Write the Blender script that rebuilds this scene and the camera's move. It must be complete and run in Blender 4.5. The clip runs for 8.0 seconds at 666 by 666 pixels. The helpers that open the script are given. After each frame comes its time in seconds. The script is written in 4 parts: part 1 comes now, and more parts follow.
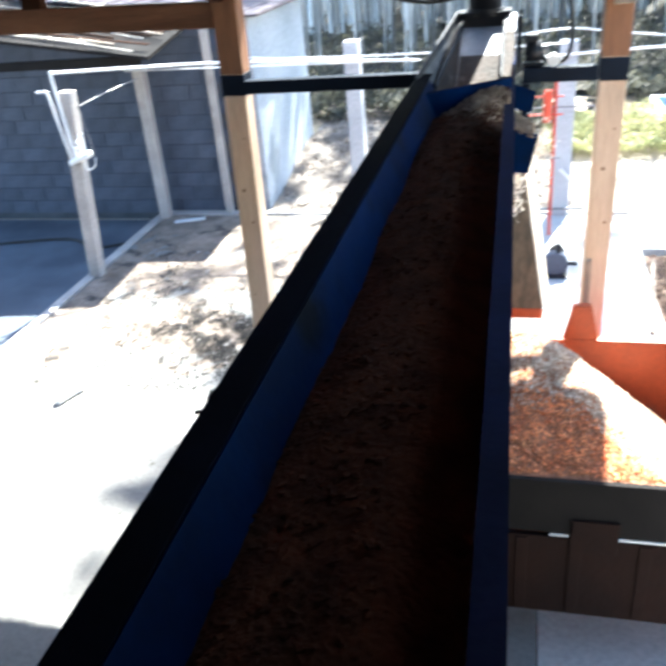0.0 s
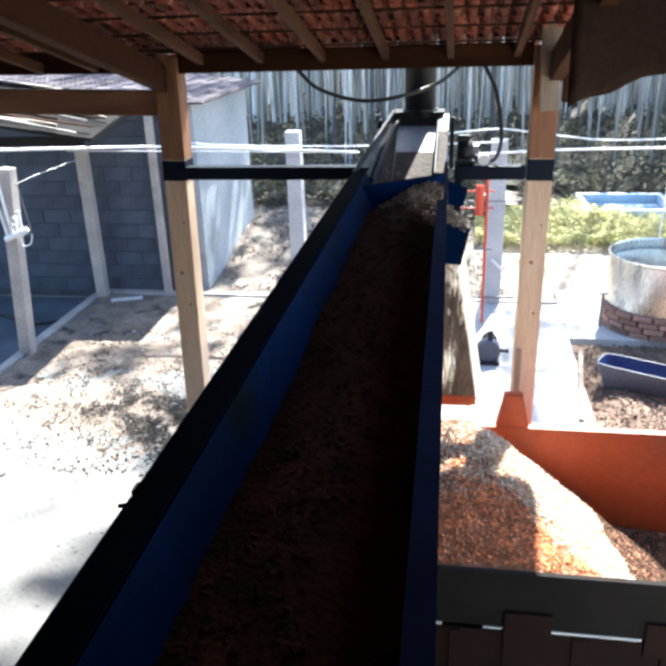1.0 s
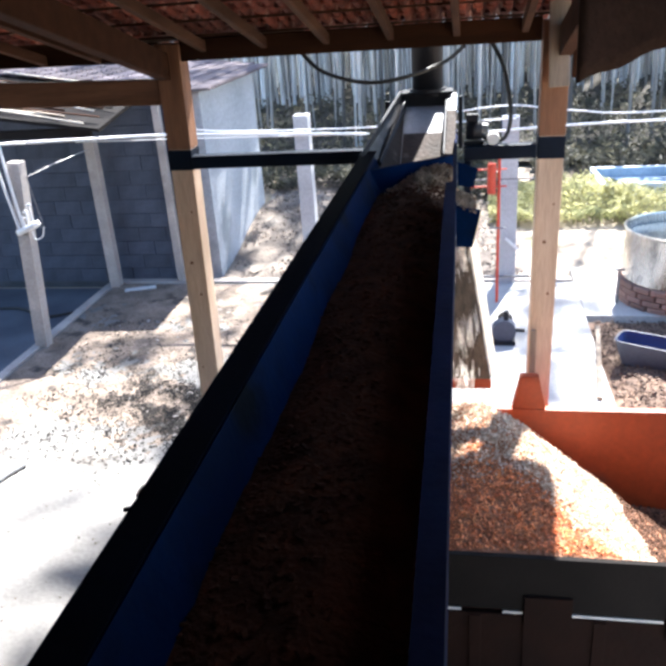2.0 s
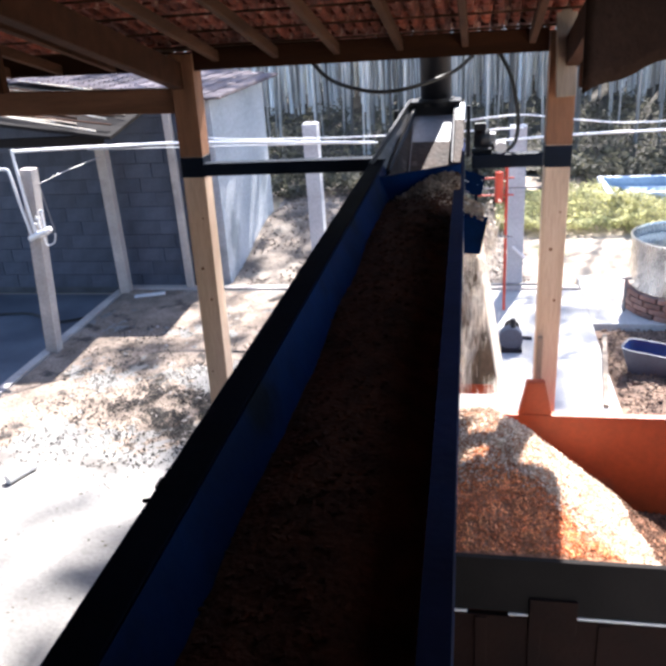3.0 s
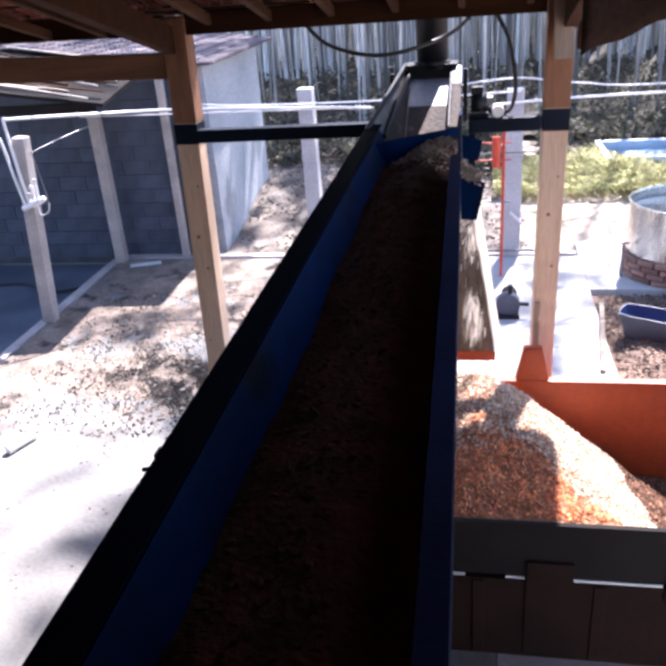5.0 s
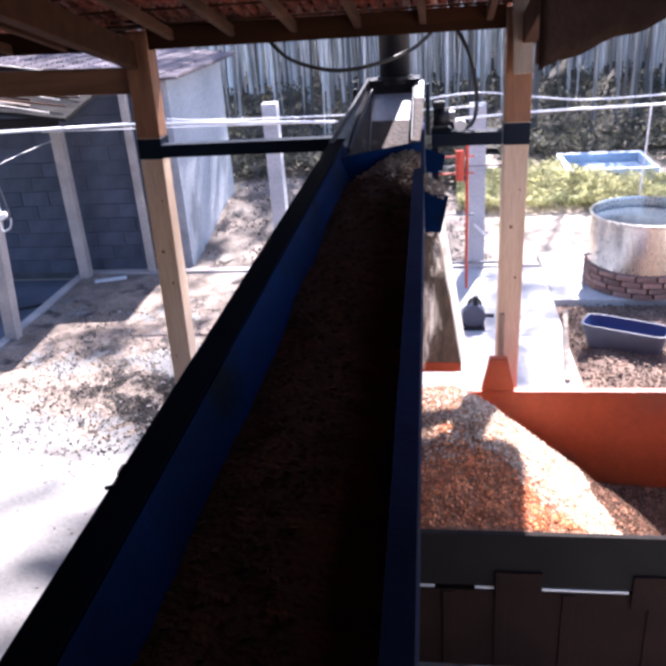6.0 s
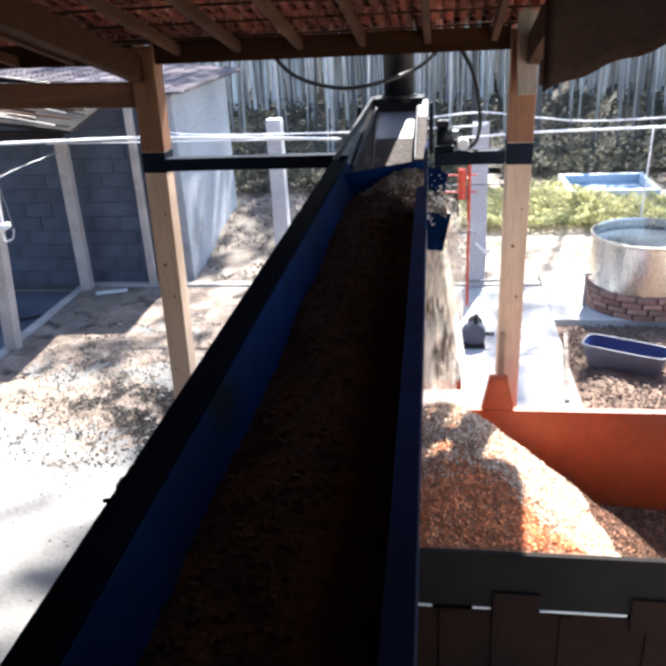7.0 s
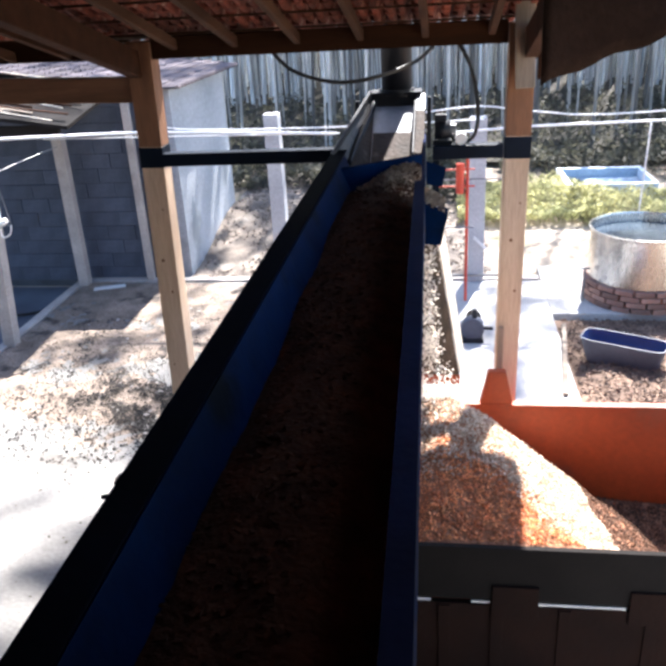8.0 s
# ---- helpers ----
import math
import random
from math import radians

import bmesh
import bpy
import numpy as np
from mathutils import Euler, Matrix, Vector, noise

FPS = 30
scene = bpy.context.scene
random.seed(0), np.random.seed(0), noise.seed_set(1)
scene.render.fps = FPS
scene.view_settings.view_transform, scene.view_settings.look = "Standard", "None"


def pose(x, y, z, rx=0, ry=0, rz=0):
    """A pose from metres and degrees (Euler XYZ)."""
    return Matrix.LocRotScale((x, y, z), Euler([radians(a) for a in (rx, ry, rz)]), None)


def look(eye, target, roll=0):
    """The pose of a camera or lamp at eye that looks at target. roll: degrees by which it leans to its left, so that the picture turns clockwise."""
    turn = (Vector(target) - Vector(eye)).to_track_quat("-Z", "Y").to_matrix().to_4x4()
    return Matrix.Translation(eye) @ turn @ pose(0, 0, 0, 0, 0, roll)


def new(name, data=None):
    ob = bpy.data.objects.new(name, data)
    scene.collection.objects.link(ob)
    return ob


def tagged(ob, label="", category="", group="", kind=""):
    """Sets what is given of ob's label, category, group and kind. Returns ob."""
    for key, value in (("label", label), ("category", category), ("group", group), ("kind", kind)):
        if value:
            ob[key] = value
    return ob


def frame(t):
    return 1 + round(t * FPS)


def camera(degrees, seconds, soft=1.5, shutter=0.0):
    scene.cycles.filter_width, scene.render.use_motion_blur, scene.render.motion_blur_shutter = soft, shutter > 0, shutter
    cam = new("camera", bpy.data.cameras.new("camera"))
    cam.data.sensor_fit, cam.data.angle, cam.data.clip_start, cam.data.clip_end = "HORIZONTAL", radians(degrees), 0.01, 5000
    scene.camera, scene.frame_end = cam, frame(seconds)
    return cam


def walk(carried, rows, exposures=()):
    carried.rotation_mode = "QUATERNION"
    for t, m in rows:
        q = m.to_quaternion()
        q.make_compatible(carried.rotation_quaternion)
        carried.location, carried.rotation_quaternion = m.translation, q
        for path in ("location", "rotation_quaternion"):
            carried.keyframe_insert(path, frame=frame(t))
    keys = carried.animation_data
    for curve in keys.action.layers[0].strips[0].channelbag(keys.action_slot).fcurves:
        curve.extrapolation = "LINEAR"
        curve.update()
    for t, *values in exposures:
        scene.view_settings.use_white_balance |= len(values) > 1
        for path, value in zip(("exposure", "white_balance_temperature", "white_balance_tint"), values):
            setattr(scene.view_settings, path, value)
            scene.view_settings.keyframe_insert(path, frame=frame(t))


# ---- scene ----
cam = camera(46.8, 8.0, soft=3.5, shutter=0.5)
PATH = [
    (0.0, -0.013, -0.085, 3.603, 12.71, -28.37, 4.74),
    (0.3, -0.015, -0.076, 3.604, 9.15, -27.70, 3.45),
    (0.5, -0.016, -0.072, 3.605, 8.71, -26.83, 2.21),
    (0.8, -0.006, -0.073, 3.616, 9.10, -22.60, 1.95),
    (1.0, -0.001, -0.074, 3.624, 8.97, -22.57, 1.84),
    (1.5, -0.016, -0.012, 3.602, 7.30, -21.92, 3.17),
    (1.7, 0.016, -0.012, 3.630, 8.94, -23.87, 4.20),
    (2.8, 0.021, -0.091, 3.638, 9.71, -23.78, 3.39),
    (3.0, 0.019, -0.091, 3.642, 10.06, -23.23, 3.70),
    (3.5, 0.016, -0.085, 3.641, 10.71, -25.28, 3.04),
    (4.0, 0.017, -0.089, 3.642, 10.57, -25.12, 4.07),
    (4.2, 0.017, -0.086, 3.639, 10.43, -24.81, 3.92),
    (5.3, 0.019, -0.085, 3.638, 8.52, -25.97, 4.41),
    (5.5, 0.026, -0.081, 3.637, 6.37, -26.13, 4.13),
    (6.0, 0.027, -0.085, 3.639, 7.19, -24.83, 3.77),
    (6.5, 0.022, -0.086, 3.641, 7.68, -24.05, 3.37),
    (7.0, 0.022, -0.084, 3.639, 7.57, -23.63, 2.87),
    (7.5, 0.022, -0.081, 3.639, 7.63, -23.71, 2.81),
    (8.0, 0.022, -0.081, 3.638, 7.38, -24.02, 3.02),
]
walk(cam, [(t, pose(x, y, z, 90 + pitch, roll, yaw)) for t, x, y, z, yaw, pitch, roll in PATH],
     exposures=[(t, e + 2.3, k + 170, g) for t, e, k, g in ((0.0, 0.86, 5800, 3), (0.6, 0.50, 5800, 4), (1.2, 0.27, 5900, 6), (1.7, 0.22, 5900, 9), (2.8, 0.05, 6000, 14), (4.2, 0.05, 5900, 17),
                                                     (5.5, 0.02, 5750, 25), (6.5, 0.05, 5850, 24), (7.0, 0.08, 6000, 11), (8.0, 0.10, 6000, 13))])

# ---- light: a clear day, the sun beyond the forest edge, a little to the right ----
SUN_AZ, SUN_EL = 16.0, 56.0
world = bpy.data.worlds.new("sky")
scene.world = world
world.use_nodes = True
wn = world.node_tree.nodes
sky = wn.new("ShaderNodeTexSky")
sky.sky_type, sky.sun_disc = "NISHITA", False
sky.sun_elevation, sky.sun_rotation = radians(SUN_EL), radians(SUN_AZ)
world.node_tree.links.new(sky.outputs[0], wn["Background"].inputs[0])
wn["Background"].inputs[1].default_value = 0.09
sun_data = bpy.data.lights.new("sun", "SUN")
sun_data.energy, sun_data.angle, sun_data.color = 5.0, radians(0.7), (1.0, 0.95, 0.87)
sun = new("sun", sun_data)
s_az, s_el = radians(SUN_AZ), radians(SUN_EL)
SUN_DIR = Vector((math.sin(s_az) * math.cos(s_el), math.cos(s_az) * math.cos(s_el), math.sin(s_el)))
sun.matrix_world = look(SUN_DIR * 40, (0, 0, 0))


# ---- materials ----
def material(name, c1, c2, rough=0.7, metal=0.0, scale=4.0, fine=40.0, bump=0.2, stretch=(1, 1, 1),
             vary=0.0, stain=None, stain_at=0.62, island=False, spec=0.5, wear=0.15):
    """Two colours mixed by coarse and fine noise, with bump, stains of a third colour, and a shift from piece to piece."""
    m = bpy.data.materials.new(name)
    m.use_nodes = True
    n, ln = m.node_tree.nodes, m.node_tree.links
    b = n["Principled BSDF"]
    tc, mp = n.new("ShaderNodeTexCoord"), n.new("ShaderNodeMapping")
    mp.inputs["Scale"].default_value = stretch
    ln.new(tc.outputs["Object"], mp.inputs["Vector"])

    def tex(sc, detail):
        t = n.new("ShaderNodeTexNoise")
        t.inputs["Scale"].default_value, t.inputs["Detail"].default_value = sc, detail
        ln.new(mp.outputs[0], t.inputs["Vector"])
        return t

    def blend(kind, fac, a, bcol):
        x = n.new("ShaderNodeMix")
        x.data_type, x.blend_type = "RGBA", kind
        for i, v in ((0, fac), (6, a), (7, bcol)):
            if isinstance(v, (int, float)):
                x.inputs[i].default_value = v
            elif isinstance(v, tuple):
                x.inputs[i].default_value = (*v, 1)
            else:
                ln.new(v, x.inputs[i])
        return x.outputs[2]

    def ramp(src, lo, hi):
        r = n.new("ShaderNodeMapRange")
        r.inputs[1].default_value, r.inputs[2].default_value = lo, hi
        ln.new(src, r.inputs[0])
        return r.outputs[0]

    coarse, grain = tex(scale, 5), tex(fine, 3)
    col = blend("MIX", ramp(coarse.outputs[0], 0.35, 0.65), c1, c2)
    col = blend("OVERLAY", wear * 2, col, grain.outputs[0])
    if stain:
        st = tex(scale * 0.6 + 0.7, 6)
        col = blend("MIX", ramp(st.outputs[0], stain_at, stain_at + 0.1), col, stain)
    if vary:
        hs, src = n.new("ShaderNodeHueSaturation"), n.new("ShaderNodeNewGeometry" if island else "ShaderNodeObjectInfo")
        vr = n.new("ShaderNodeMapRange")
        vr.inputs[3].default_value, vr.inputs[4].default_value = 1 - vary, 1 + vary
        ln.new(src.outputs["Random Per Island" if island else "Random"], vr.inputs[0])
        ln.new(vr.outputs[0], hs.inputs["Value"])
        ln.new(col, hs.inputs["Color"])
        col = hs.outputs[0]
    ln.new(col, b.inputs["Base Color"])
    rr = n.new("ShaderNodeMapRange")
    rr.inputs[3].default_value, rr.inputs[4].default_value = max(rough - 0.12, 0.02), min(rough + 0.12, 1)
    ln.new(grain.outputs[0], rr.inputs[0])
    ln.new(rr.outputs[0], b.inputs["Roughness"])
    b.inputs["Metallic"].default_value = metal
    b.inputs["Specular IOR Level"].default_value = spec
    if bump:
        bp = n.new("ShaderNodeBump")
        bp.inputs["Strength"].default_value, bp.inputs["Distance"].default_value = bump, 0.02
        ln.new(grain.outputs[0], bp.inputs["Height"])
        ln.new(bp.outputs[0], b.inputs["Normal"])
    return m


M_CONC = material("concrete", (0.225, 0.216, 0.202), (0.145, 0.139, 0.131), 0.85, scale=0.9, fine=28, bump=0.25, stain=(0.105, 0.095, 0.085), stain_at=0.56)
M_DIRT = material("earth", (0.40, 0.34, 0.27), (0.27, 0.22, 0.17), 0.95, scale=0.5, fine=9, bump=0.6, stain=(0.14, 0.15, 0.07), stain_at=0.58)
# dark grey that stands for the shade over the lower floor
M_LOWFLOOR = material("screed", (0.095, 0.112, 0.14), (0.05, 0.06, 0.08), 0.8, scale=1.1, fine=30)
M_WOOD = material("planed_wood", (0.63, 0.48, 0.355), (0.50, 0.36, 0.25), 0.65, scale=2.0, fine=22, bump=0.15, stretch=(6, 6, 0.6), vary=0.06, stain=(0.30, 0.18, 0.11), stain_at=0.63)
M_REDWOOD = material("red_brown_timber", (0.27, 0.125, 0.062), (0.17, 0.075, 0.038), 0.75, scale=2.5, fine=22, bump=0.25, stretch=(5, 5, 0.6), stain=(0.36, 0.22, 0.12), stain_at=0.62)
# roof woods darkened: shade under the tiles is put into their base colours
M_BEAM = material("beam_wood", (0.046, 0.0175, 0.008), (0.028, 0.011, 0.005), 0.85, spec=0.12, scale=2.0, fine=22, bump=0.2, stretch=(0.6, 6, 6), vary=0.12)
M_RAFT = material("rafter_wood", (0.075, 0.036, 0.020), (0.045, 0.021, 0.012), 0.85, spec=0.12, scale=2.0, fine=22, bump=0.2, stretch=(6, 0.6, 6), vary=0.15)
M_PLANK = material("grey_plank", (0.30, 0.24, 0.19), (0.20, 0.16, 0.12), 0.8, scale=3, fine=25, bump=0.3, stretch=(6, 6, 0.7), vary=0.15)
M_BOARD = material("dusty_board", (0.13, 0.10, 0.07), (0.06, 0.048, 0.036), 0.7, scale=9, fine=34, bump=0.3, stretch=(3, 3, 1.0), stain=(0.36, 0.31, 0.25), stain_at=0.66)
M_PALE = material("pale_wood", (0.78, 0.70, 0.58), (0.66, 0.56, 0.44), 0.7, scale=3, fine=25, bump=0.15, stretch=(6, 6, 0.7))
# lighter copy of the beam wood, with bounced sunlight in its colour
M_LITBEAM = material("bounce_lit_beam_wood", (0.20, 0.10, 0.058), (0.13, 0.062, 0.036), 0.8, spec=0.2, scale=2.0, fine=22, bump=0.25, stretch=(0.6, 6, 6), stain=(0.08, 0.035, 0.02), stain_at=0.6)
# the pale blotches imitate light caught on the tile undersides
M_TILE = material("clay_tile", (0.25, 0.058, 0.029), (0.11, 0.028, 0.016), 0.85, scale=14, fine=35, bump=0.25, vary=0.5, stain=(0.60, 0.34, 0.25), stain_at=0.57)
M_FARTILE = material("weathered_tile", (0.18, 0.152, 0.162), (0.108, 0.09, 0.098), 0.85, scale=3, fine=25, vary=0.2, stain=(0.09, 0.075, 0.08))
# conveyor paints taken almost to black: the shed's shade is in the colours
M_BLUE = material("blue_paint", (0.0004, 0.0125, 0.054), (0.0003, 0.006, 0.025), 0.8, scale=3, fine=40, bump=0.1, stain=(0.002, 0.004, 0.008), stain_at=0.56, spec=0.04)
M_RIM = material("near_black_rim", (0.0025, 0.004, 0.010), (0.002, 0.003, 0.006), 0.9, scale=4, fine=40, bump=0.1, spec=0.03)
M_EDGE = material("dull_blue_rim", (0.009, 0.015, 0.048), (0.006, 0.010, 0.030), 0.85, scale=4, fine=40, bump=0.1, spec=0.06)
# dull copy of the fresh chips, with the spout's shade in its colour
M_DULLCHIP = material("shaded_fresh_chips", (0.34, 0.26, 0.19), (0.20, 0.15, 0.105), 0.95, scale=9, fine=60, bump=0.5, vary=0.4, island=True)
M_PALECONC = material("limewashed_concrete", (0.50, 0.50, 0.51), (0.40, 0.40, 0.42), 0.85, scale=1.8, fine=30, bump=0.2, stain=(0.28, 0.25, 0.23), stain_at=0.6)
# bark paled: the haze over distant trunks is put into its colour
M_HAZEBARK = material("hazy_far_bark", (0.72, 0.74, 0.74), (0.46, 0.47, 0.46), 0.9, scale=1.6, fine=10, bump=0.2, stretch=(3, 3, 0.5), vary=0.6, island=True)
M_BANKSOIL = material("bank_soil", (0.27, 0.225, 0.185), (0.14, 0.115, 0.095), 0.95, scale=1.6, fine=24, bump=0.9, stain=(0.40, 0.35, 0.29), stain_at=0.6)
M_CLOD = material("soil_clods", (0.32, 0.26, 0.21), (0.10, 0.08, 0.065), 0.95, scale=8, fine=40, vary=0.55, island=True)
# brighter copy of the slab concrete, sunlight put into its colour
M_PAVE = material("sunlit_paving", (0.46, 0.45, 0.43), (0.35, 0.34, 0.33), 0.8, scale=0.9, fine=28, bump=0.2, stain=(0.26, 0.235, 0.21), stain_at=0.62)
M_HEAD = material("scuffed_head_steel", (0.055, 0.055, 0.060), (0.028, 0.027, 0.028), 0.5, metal=0.2, scale=9, fine=50, bump=0.1, stain=(0.22, 0.21, 0.20), stain_at=0.6)
M_TUBE = material("tube_paint", (0.0035, 0.009, 0.021), (0.0025, 0.006, 0.014), 0.55, scale=4, fine=40, bump=0.05, spec=0.14)
M_BELT = material("rubber_belt", (0.012, 0.012, 0.013), (0.02, 0.018, 0.017), 0.8, scale=4, fine=50)
M_STEEL = material("bare_steel", (0.24, 0.245, 0.26), (0.17, 0.17, 0.175), 0.42, metal=0.4, scale=6, fine=60, bump=0.05, stain=(0.12, 0.07, 0.05))
# near-white, stands in for sunlit ground behind the side gap
M_GAPLIGHT = material("gap_light", (0.72, 0.72, 0.70), (0.58, 0.58, 0.57), 0.6, metal=0.1, scale=6, fine=50, bump=0.05)
M_HEADBROWN = material("brown_head_plate", (0.060, 0.042, 0.034), (0.032, 0.024, 0.02), 0.85, scale=9, fine=40, bump=0.4, stain=(0.17, 0.14, 0.115), stain_at=0.61)
M_DARK = material("dark_steel", (0.012, 0.0145, 0.021), (0.008, 0.009, 0.013), 0.5, metal=0.0, scale=5, fine=60, bump=0.05, spec=0.3)
M_INOX = material("stainless", (0.62, 0.61, 0.58), (0.55, 0.54, 0.52), 0.26, metal=1.0, scale=1.5, fine=30, bump=0.02, stretch=(5, 5, 0.4), wear=0.05)
M_ORANGE = material("orange_paint", (0.40, 0.064, 0.013), (0.29, 0.042, 0.010), 0.5, scale=2.0, fine=35, bump=0.06, stain=(0.22, 0.06, 0.03), stain_at=0.62)
# plate tones near black: shade on these faces is in the base colours
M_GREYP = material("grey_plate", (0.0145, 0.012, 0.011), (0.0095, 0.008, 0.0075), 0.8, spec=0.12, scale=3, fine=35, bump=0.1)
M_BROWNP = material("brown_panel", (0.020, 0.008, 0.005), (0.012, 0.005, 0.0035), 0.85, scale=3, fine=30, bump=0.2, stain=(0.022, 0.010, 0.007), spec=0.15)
M_CHIP = material("wood_chips", (0.76, 0.63, 0.49), (0.56, 0.43, 0.31), 0.85, scale=9, fine=60, bump=0.5, vary=0.32, island=True)
# orange light bounced off the trailer is put into these two colours
M_PILE = material("chip_bed", (0.36, 0.16, 0.08), (0.24, 0.105, 0.055), 0.95, scale=14, fine=70, bump=1.0)
M_BOUNCECHIP = material("reddish_chips", (0.90, 0.36, 0.145), (0.64, 0.21, 0.085), 0.9, scale=9, fine=60, bump=0.5, vary=0.45, island=True)
# dark chips that paint the shade onto the trailer bed
M_DARKCHIP = material("shaded_bed_chips", (0.15, 0.072, 0.04), (0.08, 0.04, 0.022), 0.9, scale=9, fine=60, bump=0.5, vary=0.5, island=True)
# near-white copy of the chips: sunlight on the stream is in the colour
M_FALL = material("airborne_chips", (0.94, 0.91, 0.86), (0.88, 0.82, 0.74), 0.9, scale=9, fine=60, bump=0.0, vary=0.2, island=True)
# dark copy of the chips: the roof's shade on the belt load is painted in
M_BELTCHIP = material("shaded_belt_chips", (0.070, 0.029, 0.014), (0.036, 0.016, 0.009), 0.95, scale=12, fine=60, bump=0.6, vary=0.25, island=True, spec=0.1)
M_LITTER = material("litter", (0.15, 0.125, 0.10), (0.045, 0.038, 0.033), 0.9, scale=14, fine=40, vary=0.5, island=True)
M_DEBRIS = material("damp_bark", (0.055, 0.047, 0.042), (0.025, 0.022, 0.020), 0.9, scale=9, fine=40, vary=0.5, island=True)
M_SOIL = material("brown_soil", (0.20, 0.13, 0.09), (0.11, 0.07, 0.05), 0.95, scale=4, fine=30, bump=0.8, stain=(0.30, 0.22, 0.16), stain_at=0.6)
M_LEAFLITTER = material("leaf_litter", (0.05, 0.044, 0.034), (0.03, 0.027, 0.021), 0.95, scale=1.2, fine=12, bump=0.8, stain=(0.07, 0.057, 0.04), stain_at=0.6)
M_DUST = material("sawdust", (0.27, 0.212, 0.168), (0.145, 0.112, 0.088), 0.95, scale=3.5, fine=38, bump=1.0, stain=(0.045, 0.037, 0.032), stain_at=0.56, wear=0.35)
# browns darkened to carry the shade over the rubble
M_RUBBLE = material("rubble", (0.165, 0.108, 0.08), (0.075, 0.05, 0.037), 0.9, scale=6, fine=40, vary=0.65, island=True)
M_OLDPOST = material("old_concrete", (0.44, 0.40, 0.37), (0.32, 0.29, 0.27), 0.85, scale=2.5, fine=30, bump=0.25, stain=(0.22, 0.19, 0.17), stain_at=0.6)
M_WALL = material("rendered_wall", (0.47, 0.50, 0.53), (0.36, 0.39, 0.42), 0.9, scale=0.8, fine=20, bump=0.2, stain=(0.25, 0.28, 0.30), stain_at=0.58)
# block and mortar darkened: the lean-to's shade is in their base colours
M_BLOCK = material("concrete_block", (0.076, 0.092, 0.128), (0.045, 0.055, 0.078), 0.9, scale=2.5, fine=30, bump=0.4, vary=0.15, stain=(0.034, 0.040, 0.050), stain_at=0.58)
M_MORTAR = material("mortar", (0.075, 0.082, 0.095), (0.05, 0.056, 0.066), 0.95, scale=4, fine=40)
M_WHITE = material("white_concrete", (0.66, 0.66, 0.66), (0.54, 0.55, 0.56), 0.8, scale=1.8, fine=30, bump=0.15, stain=(0.40, 0.37, 0.33), stain_at=0.65)
M_PVC = material("white_pvc", (0.80, 0.80, 0.79), (0.74, 0.74, 0.74), 0.4, scale=3, fine=30, bump=0.0, wear=0.04)
M_CABLE = material("black_cable", (0.012, 0.012, 0.012), (0.02, 0.02, 0.02), 0.5, bump=0.0)
M_RED = material("red_paint", (0.62, 0.07, 0.03), (0.50, 0.05, 0.025), 0.45, scale=6, fine=40, bump=0.05)
M_BRICK = material("fired_brick", (0.36, 0.22, 0.17), (0.25, 0.15, 0.12), 0.9, scale=9, fine=50, bump=0.5, vary=0.3)
M_TROUGH = material("trough_outside", (0.072, 0.085, 0.12), (0.045, 0.054, 0.082), 0.6, scale=3, fine=35, bump=0.1)
M_TROUGHIN = material("trough_inside", (0.010, 0.028, 0.12), (0.007, 0.020, 0.08), 0.5, scale=3, fine=35, bump=0.05)
M_POOL = material("pool_lining", (0.34, 0.44, 0.53), (0.27, 0.36, 0.45), 0.35, scale=2, fine=20, bump=0.03)
M_POOLRIM = material("pool_rim", (0.72, 0.78, 0.84), (0.62, 0.69, 0.77), 0.5, scale=3, fine=30, bump=0.03)
M_WATER = material("dark_water", (0.06, 0.075, 0.085), (0.045, 0.055, 0.065), 0.08, scale=3, fine=12, bump=0.08, wear=0.05)
# near-black brown, shade below the roof included in the colour
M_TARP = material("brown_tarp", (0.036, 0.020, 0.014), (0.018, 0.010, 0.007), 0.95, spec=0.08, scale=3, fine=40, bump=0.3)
M_BARK = material("bark", (0.47, 0.455, 0.42), (0.20, 0.19, 0.17), 0.9, scale=1.6, fine=10, bump=0.4, stretch=(3, 3, 0.5), vary=0.75, stain=(0.52, 0.50, 0.45), stain_at=0.62)
M_LEAF = material("leaf", (0.135, 0.132, 0.095), (0.072, 0.071, 0.053), 0.6, scale=2, fine=10, bump=0.0, vary=0.5, island=True)
M_SHRUB = material("shrub_leaf", (0.60, 0.57, 0.30), (0.30, 0.31, 0.15), 0.6, scale=1.2, fine=10, bump=0.0, vary=0.5, island=True)


for leafy in (M_LEAF, M_SHRUB, M_FALL):
    ns, lk = leafy.node_tree.nodes, leafy.node_tree.links
    pb = ns["Principled BSDF"]
    tr, ms = ns.new("ShaderNodeBsdfTranslucent"), ns.new("ShaderNodeMixShader")
    lk.new(pb.inputs["Base Color"].links[0].from_socket, tr.inputs[0])
    ms.inputs[0].default_value = 0.5
    lk.new(pb.outputs[0], ms.inputs[1])
    lk.new(tr.outputs[0], ms.inputs[2])
    lk.new(ms.outputs[0], ns["Material Output"].inputs[0])


# ---- mesh helpers ----
def box(bm, x0, x1, y0, y1, z0, z1, bev=0.0):
    """An axis-aligned box with bevelled edges."""
    r = bmesh.ops.create_cube(bm, size=1.0, matrix=Matrix.Translation(((x0 + x1) / 2, (y0 + y1) / 2, (z0 + z1) / 2))
                              @ Matrix.Diagonal((abs(x1 - x0), abs(y1 - y0), abs(z1 - z0), 1)))
    if bev:
        edges = {e for v in r["verts"] for e in v.link_edges}
        bmesh.ops.bevel(bm, geom=list(edges), offset=bev, segments=2, affect="EDGES", profile=0.6)
    return bm


